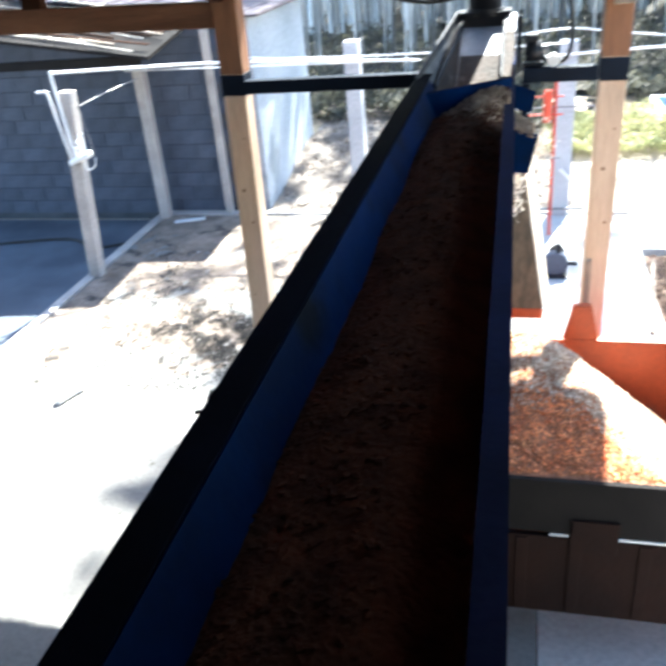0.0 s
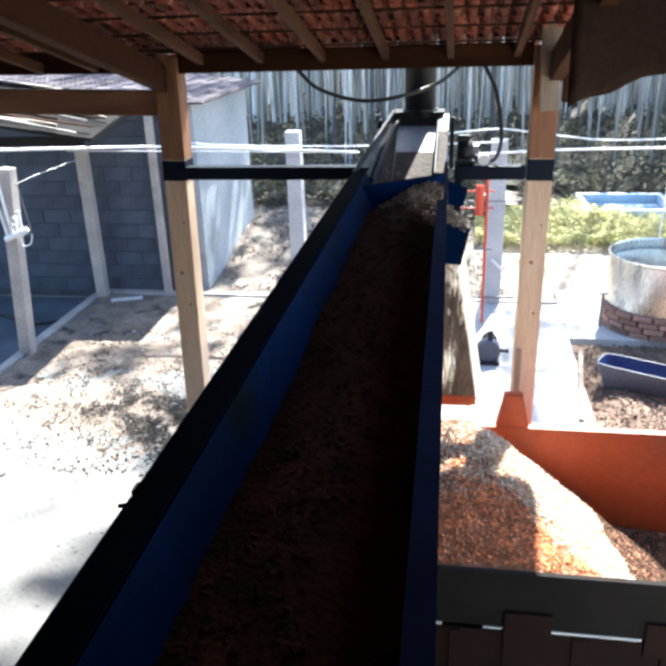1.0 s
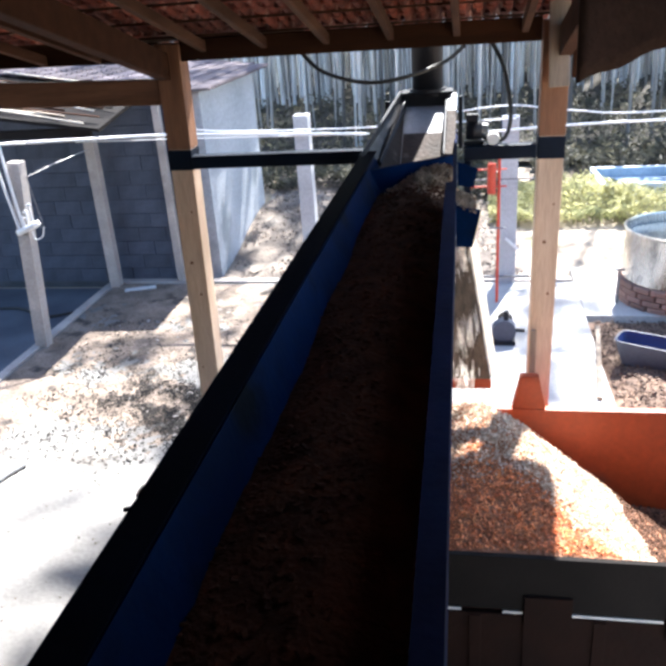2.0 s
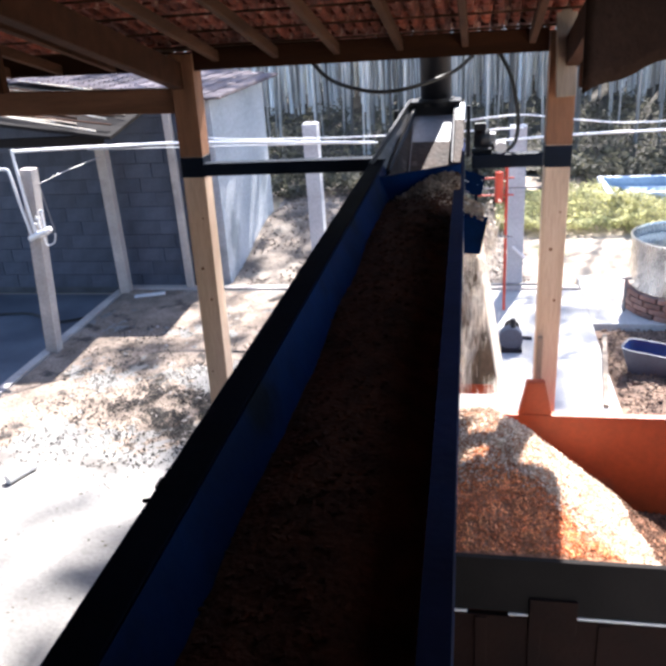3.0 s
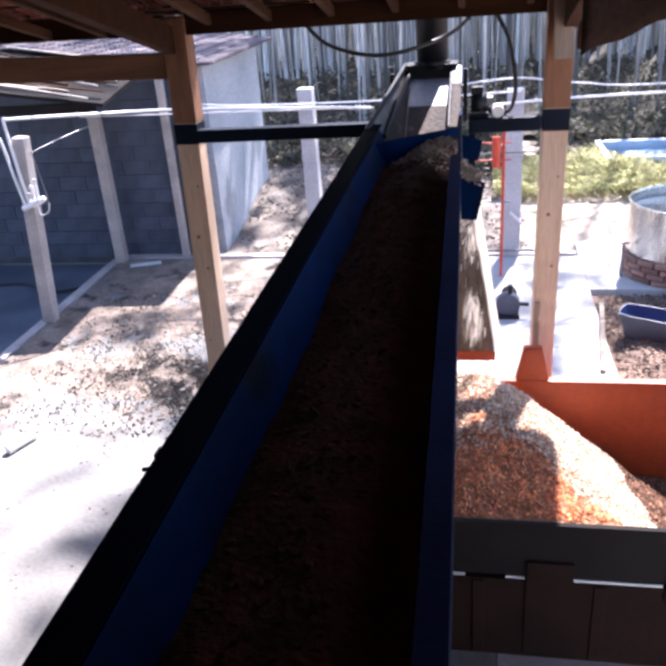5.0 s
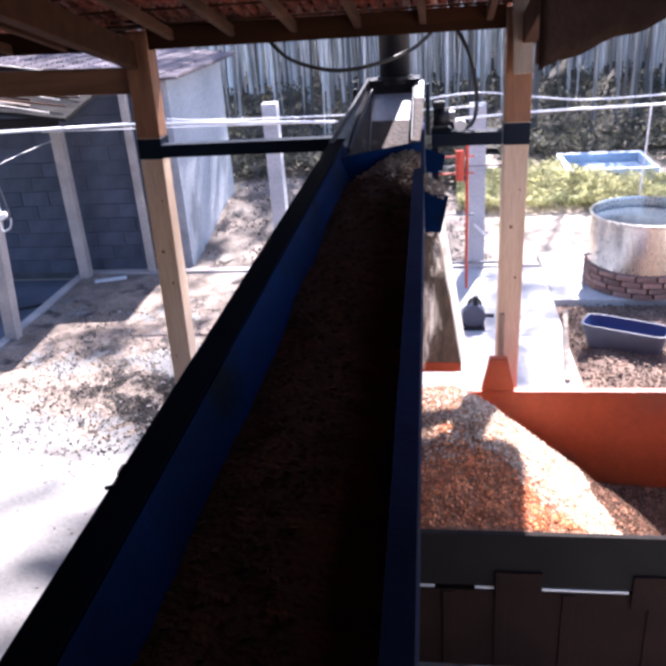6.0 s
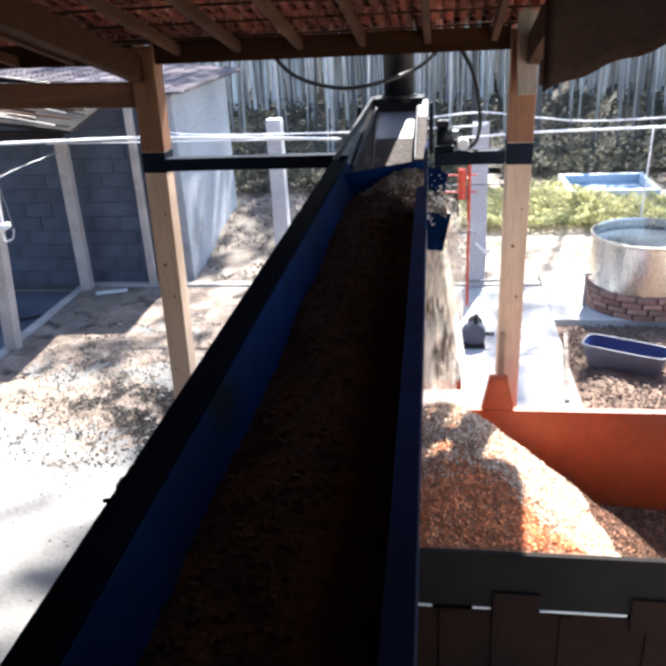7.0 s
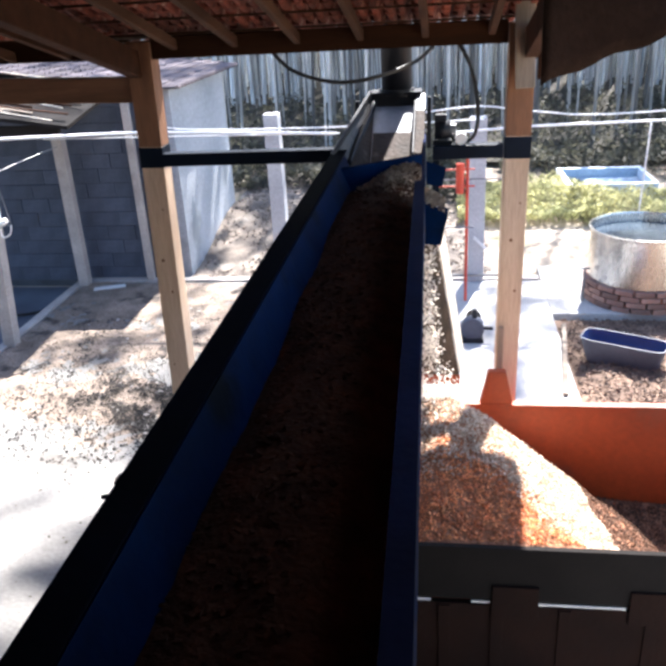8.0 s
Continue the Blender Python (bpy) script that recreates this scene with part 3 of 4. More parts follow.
    box(bm, -0.428, -0.105, 4.965, 5.15, 3.014, 3.03, 0.003)
    part("collar", bm, M_DARK, t, "dark flanged collar")
    for x, z1 in ((-0.50, 3.0), (-0.055, 3.01)):
        bm = nb()
        box(bm, x - 0.012, x + 0.012, 4.85, 4.878, 2.70, z1, 0.003)
        rod(bm, (x, 4.846, z1 - 0.03), (x, 4.884, z1 - 0.03), 0.009, seg=8)
        part("stanchion", bm, M_DARK, t)
    return t


def build_chip_bed():
    """The heap of chips that rides on the belt, thrown up against the plough."""
    rnd = random.Random(5)

    def top(u, y):
        z = 2.655 - 0.05 * u + 0.05 * math.sin(math.pi * min(max(u, 0), 1)) ** 0.8 + 0.022 * noise.noise((u * 3, y * 2.2, 0.5))
        z += 0.10 * math.exp(-((y - 4.15) / 0.22) ** 2) * u
        return z
    bm = nb()
    rows = []
    for j in range(131):
        y = -1.8 + j * 6.0 / 130
        lo, hi = XL + 0.10, min(wall_x(y) - 0.008, XR + 0.03)
        cap = (y - 3.86) / (4.27 - 3.86)
        if cap > 0:
            lo = min(lo + cap * 0.40, hi - 0.02)
        rows.append([bm.verts.new((lo + (hi - lo) * i / 14, y, top(i / 14, y) + 0.008 * noise.noise((i * 0.9, y * 14, 2)))) for i in range(15)])
    for a, b in zip(rows, rows[1:]):
        for i in range(14):
            bm.faces.new((a[i], a[i + 1], b[i + 1], b[i]))
    ob = solid("chip_load", bm, M_BELTCHIP, "heap of wood chips on the belt, shade in its dark colour", "wood chips", kind="stuff", smooth=True)
    spots = []
    for _ in range(1500):
        y, u = rnd.uniform(0.3, 4.2), rnd.random()
        lo = XL + 0.12 + max(0, (y - 3.86) / 0.41) * 0.38
        x = lo + (XR - 0.02 - lo) * u
        spots.append((x, y, top(u, y) + rnd.uniform(0, 0.012)))
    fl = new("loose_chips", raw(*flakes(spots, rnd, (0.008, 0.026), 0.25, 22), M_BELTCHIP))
    fl.parent = ob
    tagged(fl, "loose chips on the belt", kind="stuff")
    spots = []
    for _ in range(2600):
        u, y = rnd.random(), rnd.gauss(4.25, 0.06)
        if rnd.random() < 0.55:
            q = rnd.random() ** 0.6
            xx = XL + 0.16 + q * 0.34
            yy = 3.93 + q * 0.31 - abs(rnd.gauss(0, 0.05 + 0.13 * q))
            spots.append((xx, yy, top(q, yy) + rnd.uniform(0, 0.02)))
        spots.append((XR - 0.10 + u * 0.20, y, 2.60 - 0.10 * u + 0.05 * math.exp(-((y - 4.25) / 0.07) ** 2) * (1 - 0.4 * u) * rnd.random()))
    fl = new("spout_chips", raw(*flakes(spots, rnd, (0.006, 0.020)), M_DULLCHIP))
    fl.parent = ob
    tagged(fl, "chips spilling through the spout, dulled in colour for shade", kind="stuff")


def build_duct():
    t = thing("exhaust_duct", "dark round steel duct rising to the roof", "duct", at=(-0.262, 5.05, 0))
    bm = nb()
    rod(bm, (0, 0, 3.0), (0, 0, 5.2), 0.098, seg=32)
    part("pipe", bm, M_DARK, t, smooth=True)
    bm = nb()
    rod(bm, (0, 0, 3.026), (0, 0, 3.045), 0.112, seg=32)
    part("flange", bm, M_DARK, t)


def build_tube():
    t = thing("cross_tube", "dark blue square steel tube between the posts", "tube")
    bm = nb()
    box(bm, -1.68, XL - 0.03, 4.50, 4.58, 2.695, 2.775, 0.008)
    box(bm, XR + 0.03, 0.375, 4.50, 4.58, 2.695, 2.775, 0.008)
    box(bm, XL - 0.03, XR + 0.03, 4.50, 4.58, 2.39, 2.476, 0.004)
    part("beam", bm, M_TUBE, t)
    for x in (XL - 0.05, XR + 0.05):
        bm = nb()
        box(bm, x - 0.02, x + 0.02, 4.504, 4.576, 2.40, 2.69, 0.004)
        part("drop_bracket", bm, M_TUBE, t)


def build_motor():
    t = thing("gear_motor", "small black gear motor with a cable on the tube", "motor", at=(0.012, 4.58, 2.776))
    bm = nb()
    rod(bm, (-0.03, 0, 0.08), (0.06, 0, 0.08), 0.055, seg=24)
    part("body", bm, M_DARK, t, smooth=True)
    bm = nb()
    box(bm, -0.03, 0.04, -0.03, 0.03, 0.13, 0.17, 0.008)
    part("terminal_box", bm, M_DARK, t, "black terminal box")
    bm = nb()
    rod(bm, (0.06, 0, 0.085), (0.095, 0, 0.085), 0.03, seg=16)
    part("fan_cover", bm, M_STEEL, t)
    bm = nb()
    box(bm, -0.04, 0.07, -0.04, 0.04, 0.0, 0.02, 0.004)
    part("foot", bm, M_DARK, t)
    t2 = thing("round_lamp", "small white round fitting standing on the tube", "fitting", at=(0.135, 4.53, 2.776))
    bm = nb()
    rod(bm, (0, -0.02, 0.034), (0, 0.03, 0.034), 0.034, seg=24)
    part("disc", bm, M_PVC, t2, smooth=False)
    bm = nb()
    cord(bm, [(-0.97, 4.66, 3.32), (-0.85, 4.66, 3.21), (-0.62, 4.66, 3.14), (-0.40, 4.66, 3.15), (-0.16, 4.80, 3.21), (-0.03, 4.66, 3.31)], 0.012)
    solid("power_cable", bm, M_CABLE, "black cable sagging below the eave", "cable")
    bm = nb()
    cord(bm, [(0.11, 4.62, 3.34), (0.185, 4.60, 3.20), (0.225, 4.58, 3.02), (0.228, 4.57, 2.88), (0.19, 4.56, 2.80), (0.11, 4.56, 2.80), (0.06, 4.56, 2.84)], 0.012)
    solid("power_cable", bm, M_CABLE, "black cable looping down to the motor", "cable")


def build_deflector():
    t = thing("deflector_board", "dark wet plank hanging below the discharge", "board")
    bm = nb()
    v = []
    for dy in (0, 0.025):
        for x, z in ((-0.115, 1.35), (0.140, 1.35), (-0.03, 2.40), (-0.085, 2.40)):
            v.append(bm.verts.new((x, 4.36 + dy, z)))
    for f in ((0, 1, 2, 3), (7, 6, 5, 4), (0, 4, 5, 1), (1, 5, 6, 2), (2, 6, 7, 3), (3, 7, 4, 0)):
        bm.faces.new([v[i] for i in f])
    part("plank", bm, M_BOARD, t)
    # plate added for the bright edge, angled to the sun and coloured pale
    bm = nb()
    v = []
    for dx in (0, 0.008):
        for x, y, z in ((0.142, 4.362, 1.36), (-0.026, 4.362, 2.40), (0.008, 4.56, 2.40), (0.176, 4.56, 1.36)):
            v.append(bm.verts.new((x + dx, y, z)))
    for f in ((0, 1, 2, 3), (7, 6, 5, 4), (0, 4, 5, 1), (1, 5, 6, 2), (2, 6, 7, 3), (3, 7, 4, 0)):
        bm.faces.new([v[i] for i in f])
    part("side_return", bm, M_PALE, t, "pale batten edge, turned and coloured to read as sunlit")
    bm = nb()
    box(bm, -0.11, 0.146, 4.362, 4.384, 1.278, 1.346, 0.004)
    part("bottom_strip", bm, M_ORANGE, t, "orange painted strip along the lower end")


# ---- orange tipping trailer ----
CY0, CY1, CX0, CX1, CRIM, FRIM, CBOT = 2.885, 4.30, -0.75, 3.4, 1.213, 1.165, 0.36


def build_trailer():
    t = thing("trailer", "orange steel trailer heaped with fresh wood chips", "trailer")
    bm = nb()
    box(bm, CX0, CX1, CY1, CY1 + 0.03, CBOT, FRIM, 0.004)
    box(bm, CX0, CX1, CY1 - 0.012, CY1 + 0.045, FRIM - 0.012, FRIM + 0.012, 0.006)
    part("side_panel", bm, M_ORANGE, t, "orange side panel with a folded rim")
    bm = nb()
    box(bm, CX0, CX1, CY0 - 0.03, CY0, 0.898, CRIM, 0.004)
    part("drop_side", bm, M_GREYP, t, "dark grey upper drop side")
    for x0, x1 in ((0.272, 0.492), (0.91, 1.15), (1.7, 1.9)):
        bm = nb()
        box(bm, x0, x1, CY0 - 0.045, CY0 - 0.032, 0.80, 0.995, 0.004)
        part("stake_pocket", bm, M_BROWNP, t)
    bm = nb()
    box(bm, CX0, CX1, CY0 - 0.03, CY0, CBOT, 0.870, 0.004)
    part("lower_side", bm, M_BROWNP, t, "dark brown lower side")
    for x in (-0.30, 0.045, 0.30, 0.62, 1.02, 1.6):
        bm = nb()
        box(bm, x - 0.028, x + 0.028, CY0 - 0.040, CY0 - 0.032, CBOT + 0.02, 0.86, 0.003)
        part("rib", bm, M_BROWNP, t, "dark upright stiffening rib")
    # added strips that paint the bright slits of light into the gap
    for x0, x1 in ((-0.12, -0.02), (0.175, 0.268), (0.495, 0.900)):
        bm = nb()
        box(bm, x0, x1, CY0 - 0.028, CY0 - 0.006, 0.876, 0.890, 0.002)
        part("edge_strip", bm, M_GAPLIGHT, t, "pale strip painting sunlight into the gap of the sides")
    for x in (CX0, CX1 - 0.03):
        bm = nb()
        box(bm, x, x + 0.03, CY0 + 0.002, CY1 - 0.002, CBOT, FRIM - 0.01, 0.004)
        part("end_panel", bm, M_ORANGE, t)
    bm = nb()
    box(bm, CX0 + 0.035, CX1 - 0.035, CY0 + 0.002, CY1 - 0.002, CBOT, CBOT + 0.02)
    part("floor_plate", bm, M_ORANGE, t)
    bm = nb()
    v = []
    for y in (CY1 - 0.012, CY1 + 0.05):
        for x, z in ((0.272, FRIM + 0.014), (0.478, FRIM + 0.014), (0.428, FRIM + 0.24), (0.318, FRIM + 0.24)):
            v.append(bm.verts.new((x, y, z)))
    for f in ((0, 1, 2, 3), (7, 6, 5, 4), (0, 4, 5, 1), (1, 5, 6, 2), (2, 6, 7, 3), (3, 7, 4, 0)):
        bm.faces.new([v[i] for i in f])
    bmesh.ops.bevel(bm, geom=bm.edges[:], offset=0.006, segments=2, affect="EDGES")
    part("corner_bracket", bm, M_ORANGE, t, "tapered orange upright bracket")
    for y in (3.15, 4.05):
        bm = nb()
        box(bm, CX0 + 0.05, CX1, y - 0.04, y + 0.04, CBOT - 0.13, CBOT - 0.032, 0.004)
        part("chassis_rail", bm, M_DARK, t)
    for y in (3.02, 4.16):
        w = part("wheel", rod(nb(), (2.5, y - 0.08, 0.29), (2.5, y + 0.08, 0.29), 0.29, seg=32), M_BELT, t, "black rubber tyre")
        part("rim", rod(nb(), (2.5, y - 0.086, 0.29), (2.5, y + 0.086, 0.29), 0.16, seg=24), M_ORANGE, w)


PEAK = Vector((0.12, 3.93, 1.425))


def pile_z(x, y):
    """Height of the chip heap in the trailer: a crest that runs to the near side, with a steep flank."""
    k = (PEAK.y - y) / 1.03
    crest = PEAK.z - 0.215 * max(k, 0) - 1.1 * max(-k, 0)
    edge = 0.12 + 0.58 * max(k, 0)
    z = crest - 0.82 * max(0.0, math.sqrt((x - edge) ** 2 + 0.004) + x - edge) / 2 - 0.30 * max(0.0, -0.02 - x)
    bed = CBOT + 0.06
    z = z + 0.02 * noise.noise((x * 5, y * 5, 0)) + 0.012 * noise.noise((x * 14, y * 14, 4))
    z = min(z, CRIM - 0.014 + (y - CY0) * 1.3)
    return max(z, bed + 0.03 * noise.noise((x * 2.5, y * 2.5, 1.0)) + 0.05 * math.exp(-max(x - 0.9, 0) * 3) + 0.10 * max(0.0, noise.noise((x * 1.7, y * 1.7, 6.0))))


def build_pile():
    bm = nb()
    nx, ny = 150, 60
    g = []
    for j in range(ny + 1):
        y = CY0 + 0.006 + (CY1 - CY0 - 0.022) * j / ny
        g.append([bm.verts.new((-0.70 + 4.05 * i / nx, y, pile_z(-0.70 + 4.05 * i / nx, y))) for i in range(nx + 1)])
    for a, b in zip(g, g[1:]):
        for i in range(nx):
            bm.faces.new((a[i], a[i + 1], b[i + 1], b[i]))
    ob = solid("chip_pile", bm, M_PILE, "tall cone of fresh wood chips in the trailer", "wood chips", kind="stuff", smooth=True)
    rnd = random.Random(11)
    spots = []
    while len(spots) < 42000:
        x, y = rnd.uniform(-0.5, 2.6), rnd.uniform(CY0 + 0.02, CY1 - 0.02)
        spots.append((x, y, pile_z(x, y) + rnd.uniform(-0.003, 0.012)))
    fresh, old, damp = [], [], []
    for x, y, z in spots:
        # reddish where the heap is shaded, pale beyond the sunlit edge
        edge = 0.12 + 0.563 * max(PEAK.y - y, 0.0)
        k = (3.62 - y) * 3.0 + 0.9 * noise.noise((x * 4, y * 4, 8)) + 0.5 * noise.noise((x * 13, y * 13, 3)) - max(0, x - edge + 0.17) * 12
        (damp if x > 0.86 + 0.12 * noise.noise((x * 6, y * 6, 2)) and y > 3.0 + 0.0 * x and z < 0.95 else old if k > rnd.random() * 0.8 else fresh).append((x, y, z))
    for some, m, lab in ((old, M_BOUNCECHIP, "reddish chips on the heap, orange bounce light in their colour"), (damp, M_DARKCHIP, "dark chips on the trailer bed, shade in their colour")):
        fl = new("loose_chips", raw(*flakes(some, rnd, (0.005, 0.021)), m))
        fl.parent = ob
        tagged(fl, lab, kind="stuff")
    fl = new("loose_chips", raw(*flakes(fresh, rnd, (0.005, 0.021)), M_CHIP))
    fl.parent = ob
    tagged(fl, "pale loose chips on the heap", kind="stuff")


# ---- yard behind ----
def build_back_posts():
    for x, y, z1, w in ((-4.965, 9.62, 2.10, 0.14), (-5.01, 7.62, 2.2, 0.145)):
        p = post("concrete_post", x, y, z1, w, M_OLDPOST, "weathered pale concrete post on the slab edge", "concrete posts")
        p.rotation_euler = (0, radians(4.5 if y < 8 else 0.0), 0)
    for x, y, z1, w in ((-2.12, 9.79, 2.25, 0.19), (0.475, 9.79, 2.12, 0.20)):
        post("concrete_post", x, y, z1, w, M_PALECONC, "white painted concrete post by the yard", "concrete posts")


def build_left_buildings():
    bm = nb()
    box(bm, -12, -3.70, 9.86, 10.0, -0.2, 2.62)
    w = solid("wall_block", bm, M_MORTAR, "concrete block wall, shade put into its dark grey", kind="structure")
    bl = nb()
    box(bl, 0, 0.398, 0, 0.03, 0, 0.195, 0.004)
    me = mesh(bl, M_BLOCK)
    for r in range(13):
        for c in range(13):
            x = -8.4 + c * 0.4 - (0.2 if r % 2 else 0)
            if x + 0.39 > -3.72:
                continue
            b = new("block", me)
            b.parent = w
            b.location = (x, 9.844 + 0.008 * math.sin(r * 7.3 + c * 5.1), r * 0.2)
    bm = nb()
    box(bm, -4.09, -3.99, 9.73, 9.80, 0.032, 2.50, 0.006)
    solid("slim_post", bm, M_OLDPOST, "slim pale post standing against the block wall", "post")
    t = thing("grey_building", "pale grey rendered building with a tiled roof", "building")
    bm = nb()
    box(bm, -8.0, -3.53, 10.06, 12.75, -0.2, 2.56, 0.01)
    part("wall", bm, M_WALL, t)
    roof_tiles(t, -3.30, -9.6, 9.75, 13.0, 2.60, 0.12)
    t = thing("lean_to", "open lean-to roof with loose boards on it", "lean-to")
    bm = nb()
    bar(bm, (-9, 8.5, 2.34), (-4.35, 8.5, 2.34), 0.08, 0.10)
    part("beam", bm, M_GREYP, t, "dark beam under the sheet")
    bm = nb()
    v = [bm.verts.new(p) for p in ((-9, 8.3, 3.06), (-4.15, 8.3, 2.36), (-4.15, 9.83, 2.60), (-9, 9.83, 3.30), (-9, 8.3, 3.10), (-4.15, 8.3, 2.40), (-4.15, 9.83, 2.64), (-9, 9.83, 3.34))]
    for f in ((3, 2, 1, 0), (4, 5, 6, 7), (0, 1, 5, 4), (1, 2, 6, 5), (2, 3, 7, 6), (3, 0, 4, 7)):
        bm.faces.new([v[i] for i in f])
    part("roof_sheet", bm, M_GREYP, t, "dark sheet of the lean-to roof")
    rnd = random.Random(3)
    for k in range(26):
        bm = nb()
        y, x = 8.3 + k * 0.055, -4.15 - rnd.uniform(0, 0.7)
        z = 2.43 + (y - 8.3) * 0.16 + rnd.uniform(0, 0.07)
        long = rnd.uniform(1.2, 3.0)
        bar(bm, (x - long, y + rnd.uniform(-0.15, 0.45), z + 0.15 * long + rnd.uniform(-0.03, 0.05)), (x, y, z), rnd.uniform(0.014, 0.04), rnd.uniform(0.012, 0.02))
        part("board", bm, M_PALE if k % 5 == 0 else M_PLANK if k % 3 == 1 else M_BEAM, t)


def roof_tiles(t, x0, x1, y0, y1, z0, rise):
    """A far roof of clay tiles whose courses run along y, rising from the eave at x0 to x1."""
    n = int((y1 - y0) / 0.034)
    for c in range(int((x0 - x1) / 0.22)):
        xa, xb = x0 - c * 0.22, x0 - c * 0.22 - 0.25
        za, zb = z0 + c * 0.22 * rise + 0.03, z0 + (c * 0.22 + 0.25) * rise
        bm = nb()
        rows = []
        for x, z in ((xa, za), (xb, zb), (xb, zb - 0.02), (xa, za - 0.02)):
            rows.append([bm.verts.new((x, y0 + i * 0.034, z + 0.024 * math.sin(i * math.pi / 2.2))) for i in range(n + 1)])
        for a, b in zip(rows, rows[1:] + rows[:1]):
            for i in range(n):
                bm.faces.new((a[i], a[i + 1], b[i + 1], b[i]))
        part("tile_course", bm, M_FARTILE, t)


def build_pipes():
    def pipe(pts, r, label="white plastic water pipe on the posts", m=M_PVC):
        solid("water_pipe", cord(nb(), pts, r), m, label, "pipe", smooth=True)
    pipe([(-4.72, 7.74, 2.37), (-4.2, 8.25, 2.30), (-3.4, 9.0, 2.185), (-1.2, 9.0, 2.11)], 0.017)
    pipe([(-3.6, 9.1, 2.27), (-2.9, 9.1, 2.19), (-1.2, 9.1, 2.165), (0.5, 9.1, 2.2)], 0.009)
    pipe([(-5.0, 9.3, 2.10), (-1.2, 9.3, 2.06)], 0.008)
    pipe([(0.1, 9.0, 2.07), (1.07, 9.0, 2.12), (2.43, 9.0, 2.14), (6, 9.0, 2.2)], 0.014)
    pipe([(-0.3, 9.2, 2.27), (0.45, 9.2, 2.33), (1.1, 9.2, 2.25), (2.2, 9.2, 2.20), (6, 9.2, 2.4)], 0.009)
    pipe([(2.33, 9.05, 2.12), (2.30, 9.05, 1.1)], 0.010, "thin white drop pipe above the tank")
    # stub with valves on the near concrete post
    t = thing("valve_set", "white plastic pipe stub with valves on the post", "valve", at=(-4.83, 7.53, 1.47))
    part("stub", rod(nb(), (-0.10, -0.02, -0.04), (0.17, -0.02, 0.07), 0.034, seg=16), M_PVC, t, smooth=True)
    part("collar", rod(nb(), (0.10, -0.02, 0.042), (0.13, -0.02, 0.054), 0.042, seg=16), M_PVC, t)
    for k in range(3):
        x, z = 0.0 + 0.055 * k, 0.02 + 0.022 * k
        v = part("valve", cord(nb(), [(x, -0.02, z), (x - 0.01, -0.02, z + 0.13 + 0.05 * k)], 0.012), M_PVC, t)
        part("valve_handle", rod(nb(), (x - 0.035, -0.03, z + 0.10 + 0.05 * k), (x + 0.025, -0.03, z + 0.115 + 0.05 * k), 0.010, seg=8), M_PVC, v)
    part("feed_pipe", cord(nb(), [(-0.07, -0.02, 0.0), (-0.12, -0.02, 0.30), (-0.17, -0.02, 0.68), (-0.20, -0.02, 0.74), (-0.30, -0.02, 0.74)], 0.016), M_PVC, t)
    part("feed_pipe", cord(nb(), [(-0.02, -0.02, 0.03), (-0.05, -0.02, 0.35), (-0.085, -0.02, 0.90), (-0.06, 0.01, 0.925), (0.10, 0.2, 0.90)], 0.016), M_PVC, t)
    part("drip_line", cord(nb(), [(0.14, -0.02, 0.03), (0.20, -0.02, 0.02), (0.215, -0.02, 0.06), (0.20, -0.02, 0.20), (0.175, -0.02, 0.40), (0.155, -0.02, 0.555), (0.165, -0.01, 0.58), (0.30, 0.3, 0.64), (0.50, 0.8, 0.70)], 0.005), M_STEEL, t)
    part("drip_line", cord(nb(), [(0.08, -0.02, -0.02), (0.10, -0.03, -0.11), (0.19, -0.03, -0.08), (0.22, -0.02, 0.02)], 0.007), M_PVC, t)
    # red valve with its riser beside the white post
    t = thing("fire_valve", "red painted valve on a slender red riser", "valve", at=(0.24, 9.0, 0))
    part("body", rod(nb(), (0, 0, 1.37), (0, 0, 1.72), 0.048, seg=16), M_RED, t)
    part("riser", rod(nb(), (0.085, 0.02, 0.0), (0.085, 0.02, 1.85), 0.018, seg=12), M_RED, t)
    for z in (1.45, 1.65, 0.95):
        part("bracket", rod(nb(), (-0.28, 0.01, z), (0.17, 0.01, z), 0.011, seg=8), M_RED if z > 1 else M_STEEL, t)
    bm = nb()
    cord(bm, [(-0.45, 9.15, 1.49), (0.4, 9.15, 1.50), (0.9, 9.15, 1.50)], 0.010)
    solid("guy_wire", bm, M_STEEL, "thin grey wire between the posts", "wire")
    bm = nb()
    bar(bm, (-0.6, 9.5, 0.16), (0.75, 9.5, 0.16), 0.03, 0.03)
    solid("ground_rail", bm, M_STEEL, "low grey steel rail by the post foot", "rail")
    bm = nb()
    bar(bm, (0.44, 9.66, 0.62), (0.60, 9.66, 0.46), 0.02, 0.035)
    solid("white_slat", bm, M_PVC, "short white slat leaning on the post", "slat")


def build_pump():
    t = thing("water_pump", "grey dusty pump standing on the concrete", "pump", at=(0.37, 7.84, 0))
    part("volute", rod(nb(), (0, -0.07, 0.15), (0, 0.05, 0.15), 0.125, seg=28), M_TROUGH, t, "dusty grey pump casing", smooth=False)
    part("motor", rod(nb(), (0, 0.052, 0.15), (0.02, 0.30, 0.15), 0.085, seg=20), M_GREYP, t, smooth=False)
    part("foot", box(nb(), -0.12, 0.12, -0.10, 0.28, 0, 0.04, 0.005), M_DARK, t)
    part("outlet", rod(nb(), (0.02, -0.01, 0.27), (0.02, -0.01, 0.37), 0.028, seg=12), M_DARK, t)
    part("inlet", rod(nb(), (0.11, -0.01, 0.15), (0.22, -0.03, 0.15), 0.022, seg=12), M_DARK, t)


